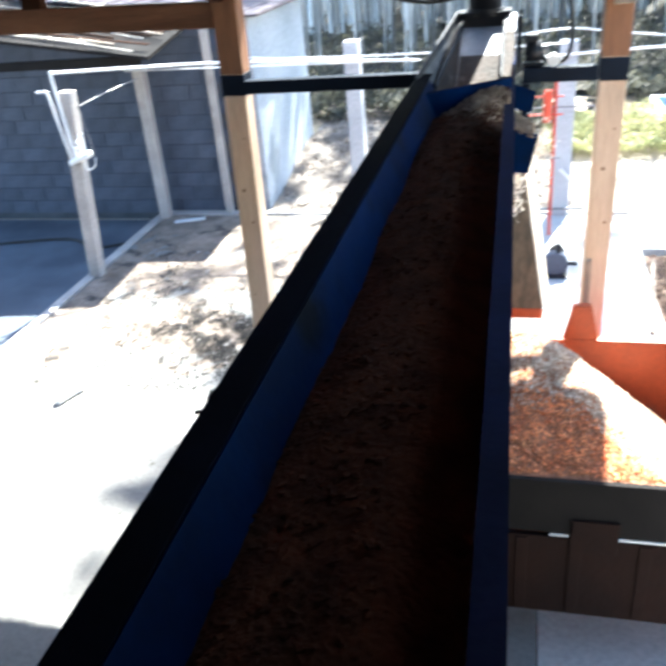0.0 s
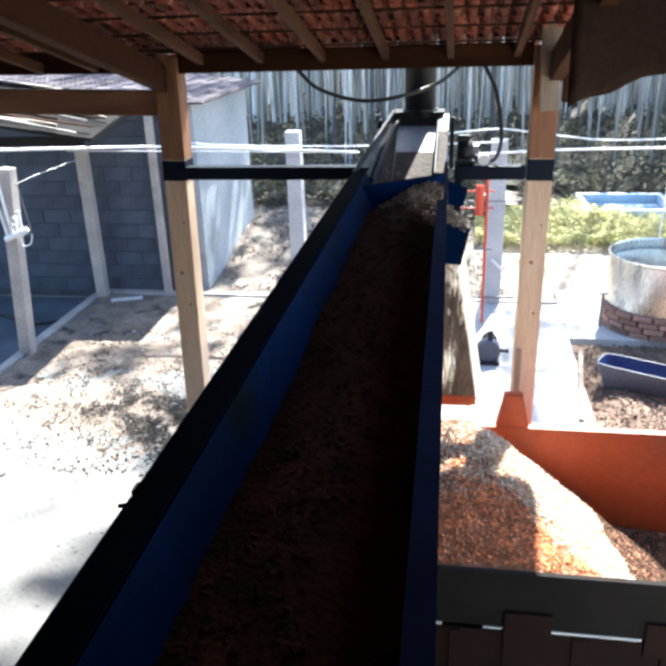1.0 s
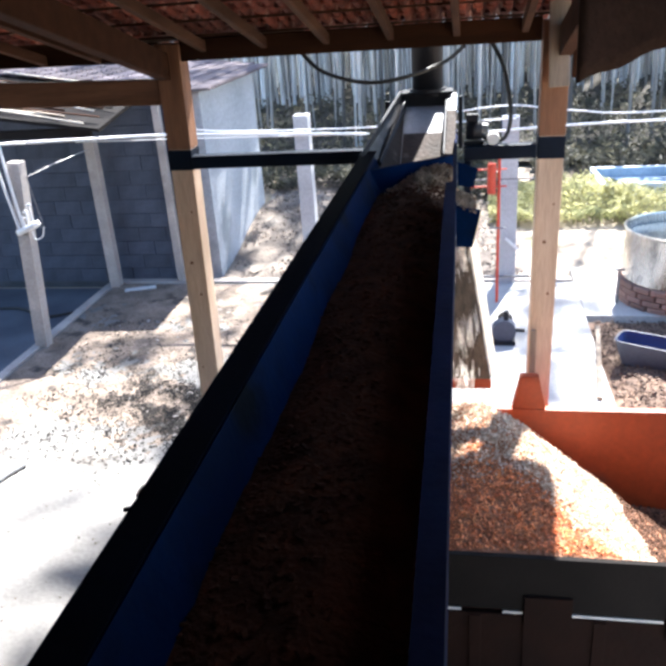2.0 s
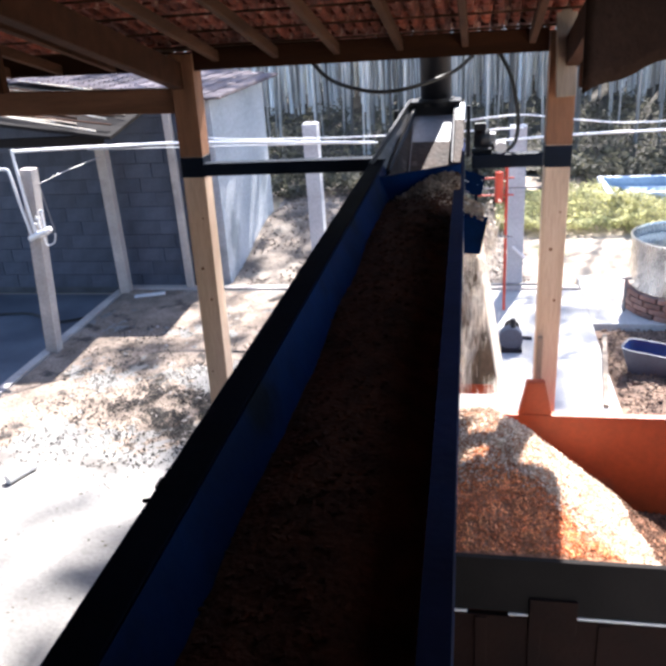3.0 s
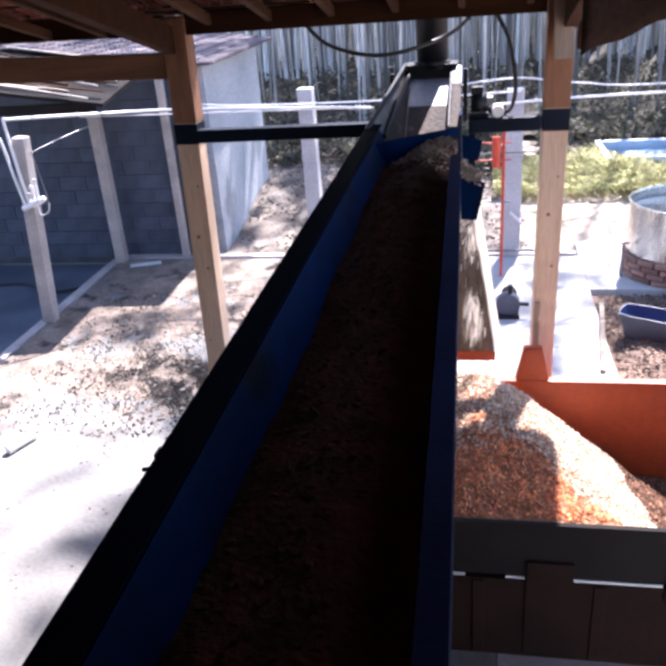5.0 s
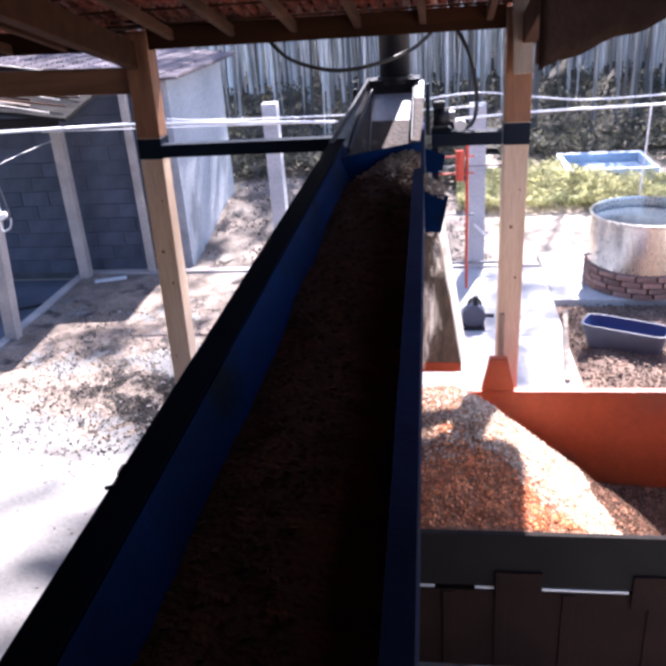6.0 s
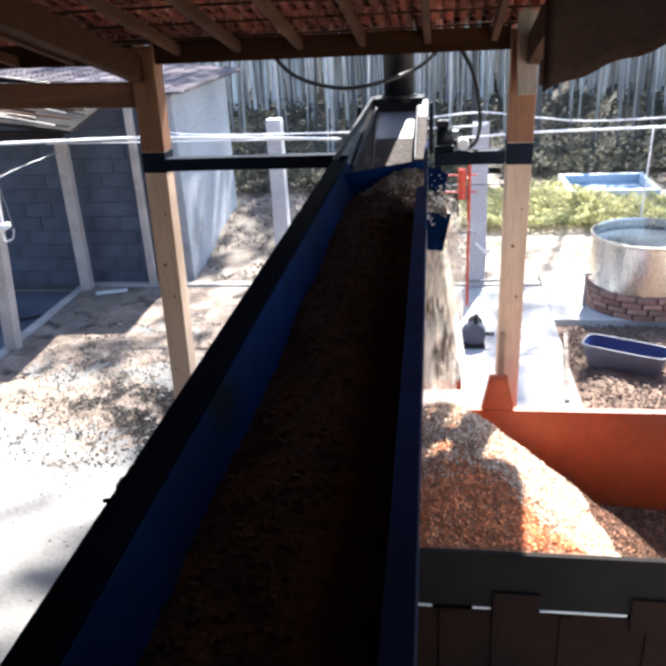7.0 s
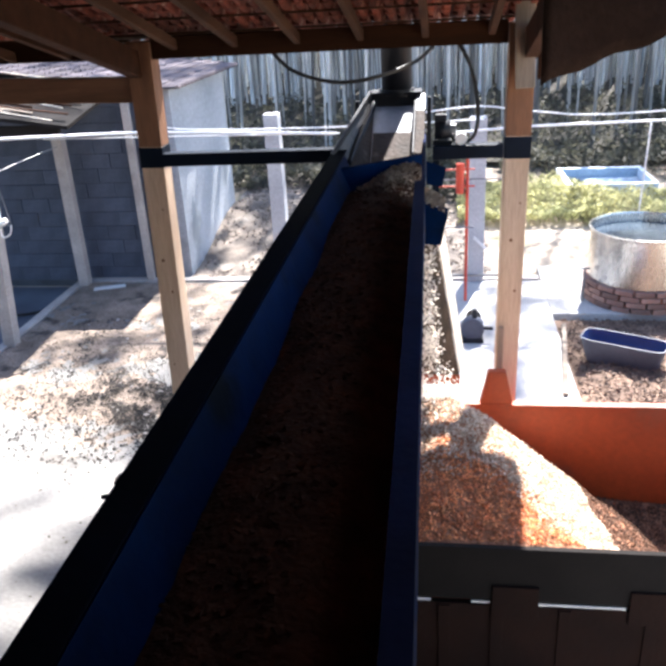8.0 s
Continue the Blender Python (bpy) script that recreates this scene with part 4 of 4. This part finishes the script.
def build_tank():
    t = thing("steel_tank", "round stainless tank of water on a brick base", "tank", at=(2.44, 9.20, 0.0))
    R = 0.63
    part("drum", shell(nb(), [(R, 0.285), (R, 0.85), (R + 0.016, 0.865), (R + 0.016, 0.882), (R - 0.006, 0.885), (R - 0.012, 0.865), (R - 0.012, 0.35), (0, 0.34)], 72), M_INOX, t, "brushed stainless drum", smooth=False)
    part("seam", rod(nb(), (-0.26, -R * 0.912, 0.29), (-0.26, -R * 0.912, 0.85), 0.005, seg=8), M_INOX, t)
    part("water", shell(nb(), [(R - 0.013, 0.76), (0.3, 0.764), (0.0, 0.76)], 48), M_WATER, t, "dark water with foam", smooth=True)
    part("core", shell(nb(), [(R - 0.028, 0.0), (R - 0.028, 0.28), (0.0, 0.28)], 48), M_DIRT, t)
    bl = nb()
    box(bl, -0.104, 0.104, -0.05, 0.025, 0, 0.06, 0.008)
    me = mesh(bl, M_BRICK)
    for r in range(4):
        for k in range(18):
            a = 2 * math.pi * (k + 0.5 * (r % 2)) / 18 + r * 0.07
            b = new("brick", me)
            b.parent = t
            b.matrix_basis = pose((R - 0.01) * math.cos(a), (R - 0.01) * math.sin(a), 0.004 + r * 0.07, 0, 0, math.degrees(a) + 90)
    t2 = thing("standpipe", "thin steel standpipe beside the tank", "pipe", at=(1.74, 9.0, 0.0))
    part("pipe", rod(nb(), (0, 0, 0), (0, 0, 0.42), 0.014, seg=10), M_STEEL, t2)
    part("arm", rod(nb(), (-0.06, 0, 0.42), (0.06, 0, 0.42), 0.014, seg=10), M_STEEL, t2)


def build_trough():
    t = thing("feed_trough", "long grey trough with a blue inside on rubble", "trough")
    base = pose(1.84, 7.20, 0.02, 0, 0, -27)
    t.matrix_basis = base
    L, W, Ht = 0.82, 0.32, 0.27
    bm = nb()

    def ring(l, w, z):
        out = []
        for k in range(32):
            a = 2 * math.pi * k / 32
            c, s = math.cos(a), math.sin(a)
            out.append(bm.verts.new((l / 2 * math.copysign(abs(c) ** 0.35, c), w / 2 * math.copysign(abs(s) ** 0.35, s), z)))
        return out
    rings = [ring(L - 0.14, W - 0.12, 0), ring(L, W, Ht), ring(L + 0.02, W + 0.02, Ht + 0.010), ring(L - 0.015, W - 0.015, Ht + 0.010)]
    for a, b in zip(rings, rings[1:]):
        for k in range(32):
            bm.faces.new((a[k], a[(k + 1) % 32], b[(k + 1) % 32], b[k]))
    bm.faces.new(rings[0])
    part("basin", bm, M_TROUGH, t, "grey outer basin", smooth=False)
    bm = nb()
    rings = [ring(L - 0.02, W - 0.02, Ht + 0.006), ring(L - 0.17, W - 0.15, 0.03)]
    for k in range(32):
        bm.faces.new((rings[0][k], rings[0][(k + 1) % 32], rings[1][(k + 1) % 32], rings[1][k]))
    bm.faces.new(rings[1])
    part("lining", bm, M_TROUGHIN, t, "deep blue lining")


def build_pool():
    t = thing("pool_basin", "blue lined rectangular basin with a pale rim", "basin")
    x0, x1, y0, y1, z = 2.2, 3.76, 13.74, 15.1, 0.30
    bm = nb()
    for a in ((x0, x1, y0, y0 + 0.08), (x0, x1, y1 - 0.08, y1), (x0, x0 + 0.08, y0 + 0.08, y1 - 0.08), (x1 - 0.08, x1, y0 + 0.08, y1 - 0.08)):
        box(bm, *a, -0.2, z, 0.012)
    part("rim", bm, M_POOLRIM, t, "pale rim")
    bm = nb()
    box(bm, x0 + 0.082, x1 - 0.082, y0 + 0.082, y1 - 0.082, -0.3, 0.13)
    part("water", bm, M_POOL, t, "still blue water")
    bm = nb()
    for a in ((x0 + 0.081, x1 - 0.081, y1 - 0.10, y1 - 0.081), (x0 + 0.081, x0 + 0.10, y0 + 0.1, y1 - 0.1)):
        box(bm, *a, 0.0, z - 0.01)
    part("lining", bm, M_POOL, t)


def build_rubble():
    rnd = random.Random(21)
    spots = []
    for _ in range(6500):
        x, y = rnd.uniform(1.36, 3.6), rnd.uniform(5.6, 8.5)
        if x - 1.3 < (7.4 - y) * 0.05 * rnd.random():
            continue
        spots.append((x, y, -0.045 + rnd.random() * 0.03 + 0.11 * math.exp(-((y - 6.9) / 0.7) ** 2) * min(1, (x - 1.32) / 0.3)))
    solid_ = new("rubble", raw(*flakes(spots, rnd, (0.009, 0.042), 0.35, 35), M_RUBBLE))
    tagged(solid_, "brown rubble, leaves and broken tile on earth", "rubble", kind="stuff")
    bm = nb()
    nx = 24
    g = [[bm.verts.new((1.32 + i * 0.1, 5.5 + j * 0.15, -0.05 + 0.11 * math.exp(-((j * 0.15 + 5.5 - 6.9) / 0.7) ** 2) * min(1, i / 3) + 0.02 * noise.noise((i * 0.5, j * 0.5, 9)))) for i in range(nx)] for j in range(21)]
    for a, b in zip(g, g[1:]):
        for i in range(nx - 1):
            bm.faces.new((a[i], a[i + 1], b[i + 1], b[i]))
    solid("earth_mound", bm, M_SOIL, "low mound of brown earth beside the slab", "earth", kind="stuff", smooth=True)
    bm = nb()
    bar(bm, (1.20, 6.55, 0.02), (1.40, 8.15, 0.05), 0.05, 0.035)
    solid("loose_stick", bm, M_PLANK, "long grey stick lying on the slab", "stick")
    bm = nb()
    bar(bm, (-4.75, 9.4, 0.02), (-4.35, 9.55, 0.02), 0.08, 0.03)
    solid("pale_offcut", bm, M_WHITE, "short pale slat lying by the kerb", "slat")
    bm = nb()
    cord(bm, [(-7.5, 8.6, -0.04), (-6.2, 8.9, -0.04), (-5.6, 8.6, -0.04), (-5.2, 8.75, -0.04)], 0.02)
    solid("floor_hose", bm, M_CABLE, "dark hose lying on the lower floor", "hose")
    t = thing("pipe_offcut", "short white plastic pipe offcut lying on concrete", "pipe")
    part("pipe", rod(nb(), (-3.95, 4.93, 0.04), (-3.85, 5.15, 0.04), 0.038, seg=18), M_PVC, t)
    part("socket", rod(nb(), (-3.965, 4.897, 0.046), (-3.943, 4.945, 0.046), 0.046, seg=18), M_PVC, t)


def build_litter():
    rnd = random.Random(31)
    spots = []
    while len(spots) < 9000:
        x, y = rnd.uniform(-4.95, -0.6), rnd.uniform(3.2, 9.6)
        d = math.exp(-((y - 6.3) / 0.75) ** 2 - ((x + 2.9) / 1.3) ** 2) + 0.25 * math.exp(-((y - 8.0) / 1.3) ** 2) + 0.02
        n = noise.noise((x * 1.7, y * 1.7, 5)) * 0.5 + 0.5
        if rnd.random() < d * n * 1.6:
            spots.append((x, y, 0.004 + rnd.random() * 0.03 * d))
    ob = new("floor_litter", raw(*flakes(spots, rnd, (0.004, 0.022), 0.4, 40), M_LITTER))
    tagged(ob, "scattered bark, chips and dry leaves on concrete", "litter", kind="stuff")
    dark, pale = [], []
    while len(dark) < 9000:
        x, y = rnd.uniform(-4.6, -1.2), rnd.uniform(5.2, 8.4)
        d = math.exp(-((y - 6.15 + 0.25 * (x + 2.6)) / 0.42) ** 2 - ((x + 2.55) / 0.85) ** 2) + 0.05
        n = noise.noise((x * 3.1, y * 3.1, 2)) + 0.7 * noise.noise((x * 9, y * 9, 1)) + 0.28
        if rnd.random() < d * max(n, 0) * 1.6:
            (pale if rnd.random() < 0.008 else dark).append((x, y, 0.012 + rnd.random() * 0.03 * d))
    ob = new("floor_debris", raw(*flakes(dark, rnd, (0.005, 0.027), 0.5, 45), M_DEBRIS))
    tagged(ob, "dark clumps of damp bark and soil on concrete", "litter", kind="stuff")
    ob = new("pale_scraps", raw(*flakes(pale, rnd, (0.02, 0.06), 0.3, 30), M_OLDPOST))
    tagged(ob, "pale scraps of broken render among the bark", "litter", kind="stuff")


def build_dust():
    """A thin uneven spread of trodden sawdust and soil; where it dips under the slab the concrete shows."""
    bm = nb()
    nx, ny = 190, 190
    g = []
    for j in range(ny + 1):
        y = 5.3 + 4.38 * j / ny
        row = []
        for i in range(nx + 1):
            x = -4.99 + 4.3 * i / nx
            n = noise.noise((x * 0.9, y * 0.9, 11)) + 0.6 * noise.noise((x * 2.6, y * 2.6, 4)) + 0.6 * noise.noise((x * 7, y * 7, 6)) + 0.5 * noise.noise((x * 15, y * 15, 2))
            cover = 0.75 * math.exp(-((y - 6.35) / 0.6) ** 2) + (0.55 if y > 6.8 else 0.0) * min(1, (y - 6.8) / 0.6) - 0.28
            row.append(bm.verts.new((x, y, max(-0.03, min(0.03, 0.012 * (n + cover * 1.6))))))
        g.append(row)
    for a, b in zip(g, g[1:]):
        for i in range(nx):
            bm.faces.new((a[i], a[i + 1], b[i + 1], b[i]))
    solid("floor_dust", bm, M_DUST, "uneven spread of brown sawdust and soil on the slab", "dust", kind="stuff", smooth=True)


# ---- vegetation ----
def leaf_cloud(rnd, n, rx, ry, rz, size, clumps):
    cs = [Vector((rnd.gauss(0, rx), rnd.gauss(0, ry), rnd.uniform(-rz, rz))) for _ in range(clumps)]
    vs, fs = [], []
    for _ in range(n):
        c = rnd.choice(cs) + Vector((rnd.gauss(0, 1) * rx * 0.28, rnd.gauss(0, 1) * ry * 0.28, rnd.gauss(0, 1) * rz * 0.16))
        m = Matrix.Translation(c) @ pose(0, 0, 0, rnd.uniform(-60, 60), rnd.uniform(-60, 60), rnd.uniform(0, 360))
        s = size * rnd.uniform(0.6, 1.4)
        k = len(vs)
        vs += [tuple(m @ Vector(p)) for p in ((-s, 0, 0), (0, -s * 0.35, 0.1 * s), (s, 0, 0), (0, s * 0.35, 0.1 * s))]
        fs.append((k, k + 1, k + 2, k + 3))
    return vs, fs


def build_forest():
    rnd = random.Random(7)
    crowns = [raw(*leaf_cloud(random.Random(50 + k), 420, 0.8, 0.8, 2.0, 0.16, 16), M_LEAF) for k in range(3)]
    trunks = []
    for k in range(4):
        bm = nb()
        r0, lean = (0.032, 0.040, 0.026, 0.036)[k], (0.25, -0.2, 0.1, 0.35)[k]
        pts = [Vector((lean * (max(h, 0) / 14) ** 1.5 + 0.05 * math.sin(h * 0.7 + k), 0.1 * math.sin(h * 0.4 + k), h)) for h in (-0.3, 0.4, 2, 4, 6, 9, 12, 15)]
        rings = [[bm.verts.new(p + Vector((math.cos(2 * math.pi * j / 9), math.sin(2 * math.pi * j / 9), 0)) * (r0 * (1.25 if i == 0 else 1 - 0.045 * p.z))) for j in range(9)] for i, p in enumerate(pts)]
        for a, b in zip(rings, rings[1:]):
            for j in range(9):
                bm.faces.new((a[j], a[(j + 1) % 9], b[(j + 1) % 9], b[j]))
        for j in range(7):
            h = 9.0 + j * 0.8
            a = rnd.uniform(0, 6.28)
            rod(bm, (lean * (h / 14) ** 1.5, 0, h), (lean + math.cos(a) * 0.9, math.sin(a) * 0.9, h + 0.9), 0.03, 0.008, 5, False)
        trunks.append(mesh(bm, M_BARK, True))
    placed = []
    tries = 0
    while len(placed) < 235 and tries < 14000:
        tries += 1
        y = 17.0 + 13 * rnd.random() ** 1.1
        x = rnd.uniform(-0.36 * y - 2, 0.50 * y + 3)
        if any((x - a) ** 2 + (y - b) ** 2 < 0.38 ** 2 for a, b in placed):
            continue
        placed.append((x, y))
        t = thing("forest_tree", "tall slender grey-barked plantation tree", "tree", "plantation trees")
        k = rnd.randrange(4)
        tr = new("trunk", trunks[k])
        tr.parent = t
        if rnd.random() < (0.03 if y < 21 else 0.3):
            cr = new("crown", crowns[rnd.randrange(3)])
            cr.parent, cr.location = t, (0.25, 0, 13.4)
        t.matrix_basis = pose(x, y, -0.02 + max(0, y - 15) * 0.012, rnd.uniform(-1.2, 1.2), rnd.uniform(-1.2, 1.2), rnd.uniform(0, 360)) @ Matrix.Scale(rnd.uniform(0.7, 1.25), 4)
    # added tree: crown out of view, placed to throw shade on the slab
    for x, y, sc in ((0.8, 18.5, 1.6),):
        t = thing("forest_tree", "tall tree added so that its unseen crown shades the floor", "tree", "plantation trees")
        new("trunk", trunks[1]).parent = t
        cr = new("crown", crowns[int(sc * 100) % 3])
        cr.parent, cr.location = t, (0.25, 0, 13.0)
        t.matrix_basis = pose(x, y, 0.0, 0, 0, x * 70) @ Matrix.Scale(sc, 4)
    # farther woods
    vs, fs = [], []
    for _ in range(5200):
        y = rnd.uniform(26, 72)
        x, r, h = rnd.uniform(-0.45 * y, 0.6 * y), rnd.uniform(0.035, 0.08), rnd.uniform(12, 18)
        k, lx = len(vs), rnd.uniform(-0.6, 0.6)
        for z, q, dx in ((0, r, 0), (h, r * 0.4, lx)):
            vs += [(x + dx - q, y, z), (x + dx, y - q, z), (x + dx + q, y, z), (x + dx, y + q, z)]
        fs += [(k + a, k + (a + 1) % 4, k + 4 + (a + 1) % 4, k + 4 + a) for a in range(4)]
    tagged(new("far_woods", raw(vs, fs, M_HAZEBARK)), "distant rows of slender plantation trunks", "woods", kind="stuff")
    vs, fs = leaf_cloud(random.Random(77), 1500, 14.0, 3.0, 5.0, 0.28, 160)
    ob = new("far_foliage", raw(vs, fs, M_LEAF))
    ob.location = (4, 48, 9.5)
    tagged(ob, "distant hazy foliage among the trunks", "foliage", kind="stuff")


def build_backdrop():
    """Plain glowing backdrop: the pale haze of the distance, emitted far behind the trees."""
    m = bpy.data.materials.new("glowing_haze")
    m.use_nodes = True
    n, ln = m.node_tree.nodes, m.node_tree.links
    n.remove(n["Principled BSDF"])
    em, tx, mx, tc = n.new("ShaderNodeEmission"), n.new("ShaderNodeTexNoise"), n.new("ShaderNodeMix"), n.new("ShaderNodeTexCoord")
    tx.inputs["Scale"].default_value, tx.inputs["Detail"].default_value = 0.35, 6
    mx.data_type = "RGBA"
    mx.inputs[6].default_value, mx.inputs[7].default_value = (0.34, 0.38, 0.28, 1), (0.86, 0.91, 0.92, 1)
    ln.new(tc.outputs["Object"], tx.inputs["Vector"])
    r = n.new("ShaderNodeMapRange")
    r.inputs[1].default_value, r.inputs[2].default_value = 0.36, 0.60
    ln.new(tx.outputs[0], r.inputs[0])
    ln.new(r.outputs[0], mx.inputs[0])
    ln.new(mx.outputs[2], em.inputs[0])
    # emission brightens the gaps between the trunks
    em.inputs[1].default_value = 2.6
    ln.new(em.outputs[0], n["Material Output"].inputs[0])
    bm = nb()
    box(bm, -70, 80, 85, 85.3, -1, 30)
    solid("backdrop", bm, m, "glowing backdrop for the pale haze behind the forest", kind="structure")


def build_shrubs():
    def patch(name, label, x0, x1, y0, y1, h, n, size, m, seed):
        rnd = random.Random(seed)
        vs, fs = [], []
        for _ in range(n):
            x, y = rnd.uniform(x0, x1), rnd.uniform(y0, y1)
            top = h * (0.55 + 0.6 * noise.noise((x * 1.3, y * 1.3, seed)) + 0.25 * noise.noise((x * 4, y * 4, seed)))
            mtx = Matrix.Translation((x, y, bank(x, y) + max(0.0, top) * rnd.random() ** 0.5)) @ pose(0, 0, 0, rnd.uniform(-55, 55), rnd.uniform(-55, 55), rnd.uniform(0, 360))
            s = size * rnd.uniform(0.5, 1.4)
            k = len(vs)
            vs += [tuple(mtx @ Vector(p)) for p in ((-s, 0, 0), (0, -s * 0.4, 0.15 * s), (s, 0, 0), (0, s * 0.4, 0.15 * s))]
            fs.append((k, k + 1, k + 2, k + 3))
        tagged(new(name, raw(vs, fs, m)), label, "shrubs", kind="stuff")
    patch("low_shrubs", "sunlit yellow-green low shrubs by the yard", 0.3, 2.6, 12.3, 14.6, 0.42, 15000, 0.036, M_SHRUB, 1)
    patch("low_shrubs", "low green shrubs around the basin", 2.3, 7.0, 12.2, 13.7, 0.50, 14000, 0.038, M_SHRUB, 2)
    patch("undergrowth", "dark green undergrowth at the forest edge", -5.0, 0.5, 13.6, 17.0, 0.55, 7000, 0.08, M_LEAF, 3)
    patch("undergrowth", "dark brown-green undergrowth under the trees", -7.0, 12.0, 16.5, 25.0, 0.95, 17000, 0.08, M_LEAF, 4)
    patch("undergrowth", "dense dark undergrowth behind the basin", 1.2, 9.0, 15.4, 17.5, 0.6, 4500, 0.08, M_LEAF, 5)


# ---- roof tiles, last ----
def build_tiles():
    roof = bpy.data.objects["roof"]
    vs, fs = [], []
    n, w, l, th = 16, 0.165, 0.36, 0.012
    for y, dz in ((-l / 2, 0.0), (l / 2, 0.018)):
        for s in (0, 1):
            for i in range(n + 1):
                u = i / n
                z = 0.045 * max(0.0, math.sin(2 * math.pi * (u * 2 % 1.0))) - (0.012 if (u * 2) % 1.0 > 0.5 else 0)
                vs.append((-w / 2 + w * u, -y, z + dz + s * th))
    r = n + 1
    for i in range(n):
        fs += [(i, i + 1, 2 * r + i + 1, 2 * r + i), (r + i, 3 * r + i, 3 * r + i + 1, r + i + 1), (i, r + i, r + i + 1, i + 1), (2 * r + i, 2 * r + i + 1, 3 * r + i + 1, 3 * r + i)]
    for cx in (-0.055, 0.03):
        for cy in (-0.09, 0.06):
            k = len(vs)
            vs += [(cx + dx, cy + dy, 0.012 + dz) for dz in (-0.022, 0.0) for dx, dy in ((0, 0), (0.045, 0), (0.045, 0.02), (0, 0.02))]
            fs += [(k, k + 3, k + 2, k + 1), (k, k + 1, k + 5, k + 4), (k + 1, k + 2, k + 6, k + 5), (k + 2, k + 3, k + 7, k + 6), (k + 3, k, k + 4, k + 7)]
    me = raw(vs, fs, M_TILE)
    rnd = random.Random(9)
    for j in range(9):
        for i in range(28):
            x, y = -3.36 + i * 0.152, 4.68 - j * 0.29
            b = new("roof_tile", me)
            b.parent = roof
            b.matrix_basis = pose(x + rnd.uniform(-0.004, 0.004), y, roof_z(y) + 0.035 + rnd.uniform(0, 0.008), -14.5 + rnd.uniform(-1.2, 1.2), rnd.uniform(-1.5, 1.5), rnd.uniform(-1.5, 1.5))
    for j in range(7):
        bm = nb()
        y = 4.55 - j * 0.34
        bar(bm, (-3.4, y, roof_z(y) + 0.004), (0.7, y, roof_z(y) + 0.004), 0.02, 0.012, 0.0)
        solid("tile_batten", bm, M_RAFT, "thin batten carrying the clay tiles", "batten", "tile battens")


build_ground()
build_soil_bank()
build_floors()
build_shed()
build_tarp()
build_conveyor()
build_chip_bed()
build_duct()
build_tube()
build_motor()
build_deflector()
build_trailer()
build_pile()
build_back_posts()
build_left_buildings()
build_pipes()
build_pump()
build_tank()
build_trough()
build_pool()
build_rubble()
build_litter()
build_dust()
build_forest()
build_backdrop()
build_shrubs()
build_tiles()


# ---- the falling chips: hidden under the belt load, dropped past the plough, sunk out of view ----
def motions():
    rnd = random.Random(17)
    kinds = []
    for k in range(6):
        r2 = random.Random(100 + k)
        spots = [(r2.gauss(0, 0.026), r2.gauss(0, 0.025), r2.gauss(0, 0.075)) for _ in range(190)]
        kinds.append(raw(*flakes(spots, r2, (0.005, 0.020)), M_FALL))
    t_drop = -0.3
    while t_drop < 8.3:
        busy = 2.5 < t_drop < 3.15 or 3.6 < t_drop < 4.2 or 6.2 < t_drop < 7.75
        t_drop += rnd.uniform(0.011, 0.022) if 6.5 < t_drop < 7.6 else rnd.uniform(0.020, 0.036) if busy else rnd.uniform(0.08, 0.15)
        ob = tagged(new("falling_chips", kinds[rnd.randrange(6)]), "handful of pale wood chips pouring off the belt", "wood chips", "falling chips", "stuff")
        x0, y0, z0 = XR + (rnd.uniform(0.10, 0.17) if rnd.random() < 0.25 else rnd.uniform(-0.04, 0.09)), 4.26 + rnd.uniform(-0.06, 0.06), 2.40
        vx, speed = rnd.uniform(-0.10, 0.12), 0.62
        spin = rnd.uniform(-70, 70)
        rows = []
        bx = rnd.uniform(XL + 0.28, XR - 0.20)
        turn = t_drop - 0.45

        def belt(t):
            return pose(bx, 3.80 - speed * (turn - t), 2.46, 80, 0, 20)
        if turn > 0:
            rows.append((0.0, belt(0.0)))
            rows.append((turn, belt(turn)))
        k = 0
        while True:
            tt = k * 0.07
            x = x0 + vx * tt
            z = z0 - 0.5 * 9.8 * tt * tt - 0.25 * tt
            y = y0 - 0.30 * (1 - math.exp(-(tt / 0.30) ** 4))
            floor = pile_z(x, min(y, CY1 - 0.03)) - 0.24
            landed = z <= floor
            rows.append((t_drop + tt, pose(x, y, max(z, floor), spin * tt, spin * 0.6 * tt, 20 + spin * tt)))
            k += 1
            if landed:
                break
        last = rows[-1]
        inside = [r for r in rows if -0.001 <= r[0] <= 8.0]
        if not inside:
            inside = [(0.0, rows[0][1] if rows[0][0] > 8 else last[1])]
        if inside[0][0] > 0.001:
            inside.insert(0, (0.0, inside[0][1]))
        if inside[-1][0] < 7.999:
            inside.append((8.0, inside[-1][1]))
        clean = []
        for r in inside:
            if not clean or frame(r[0]) > frame(clean[-1][0]):
                clean.append(r)
        if len(clean) < 2:
            clean = [(0.0, clean[0][1]), (8.0, clean[0][1])]
        walk(ob, clean)


motions()
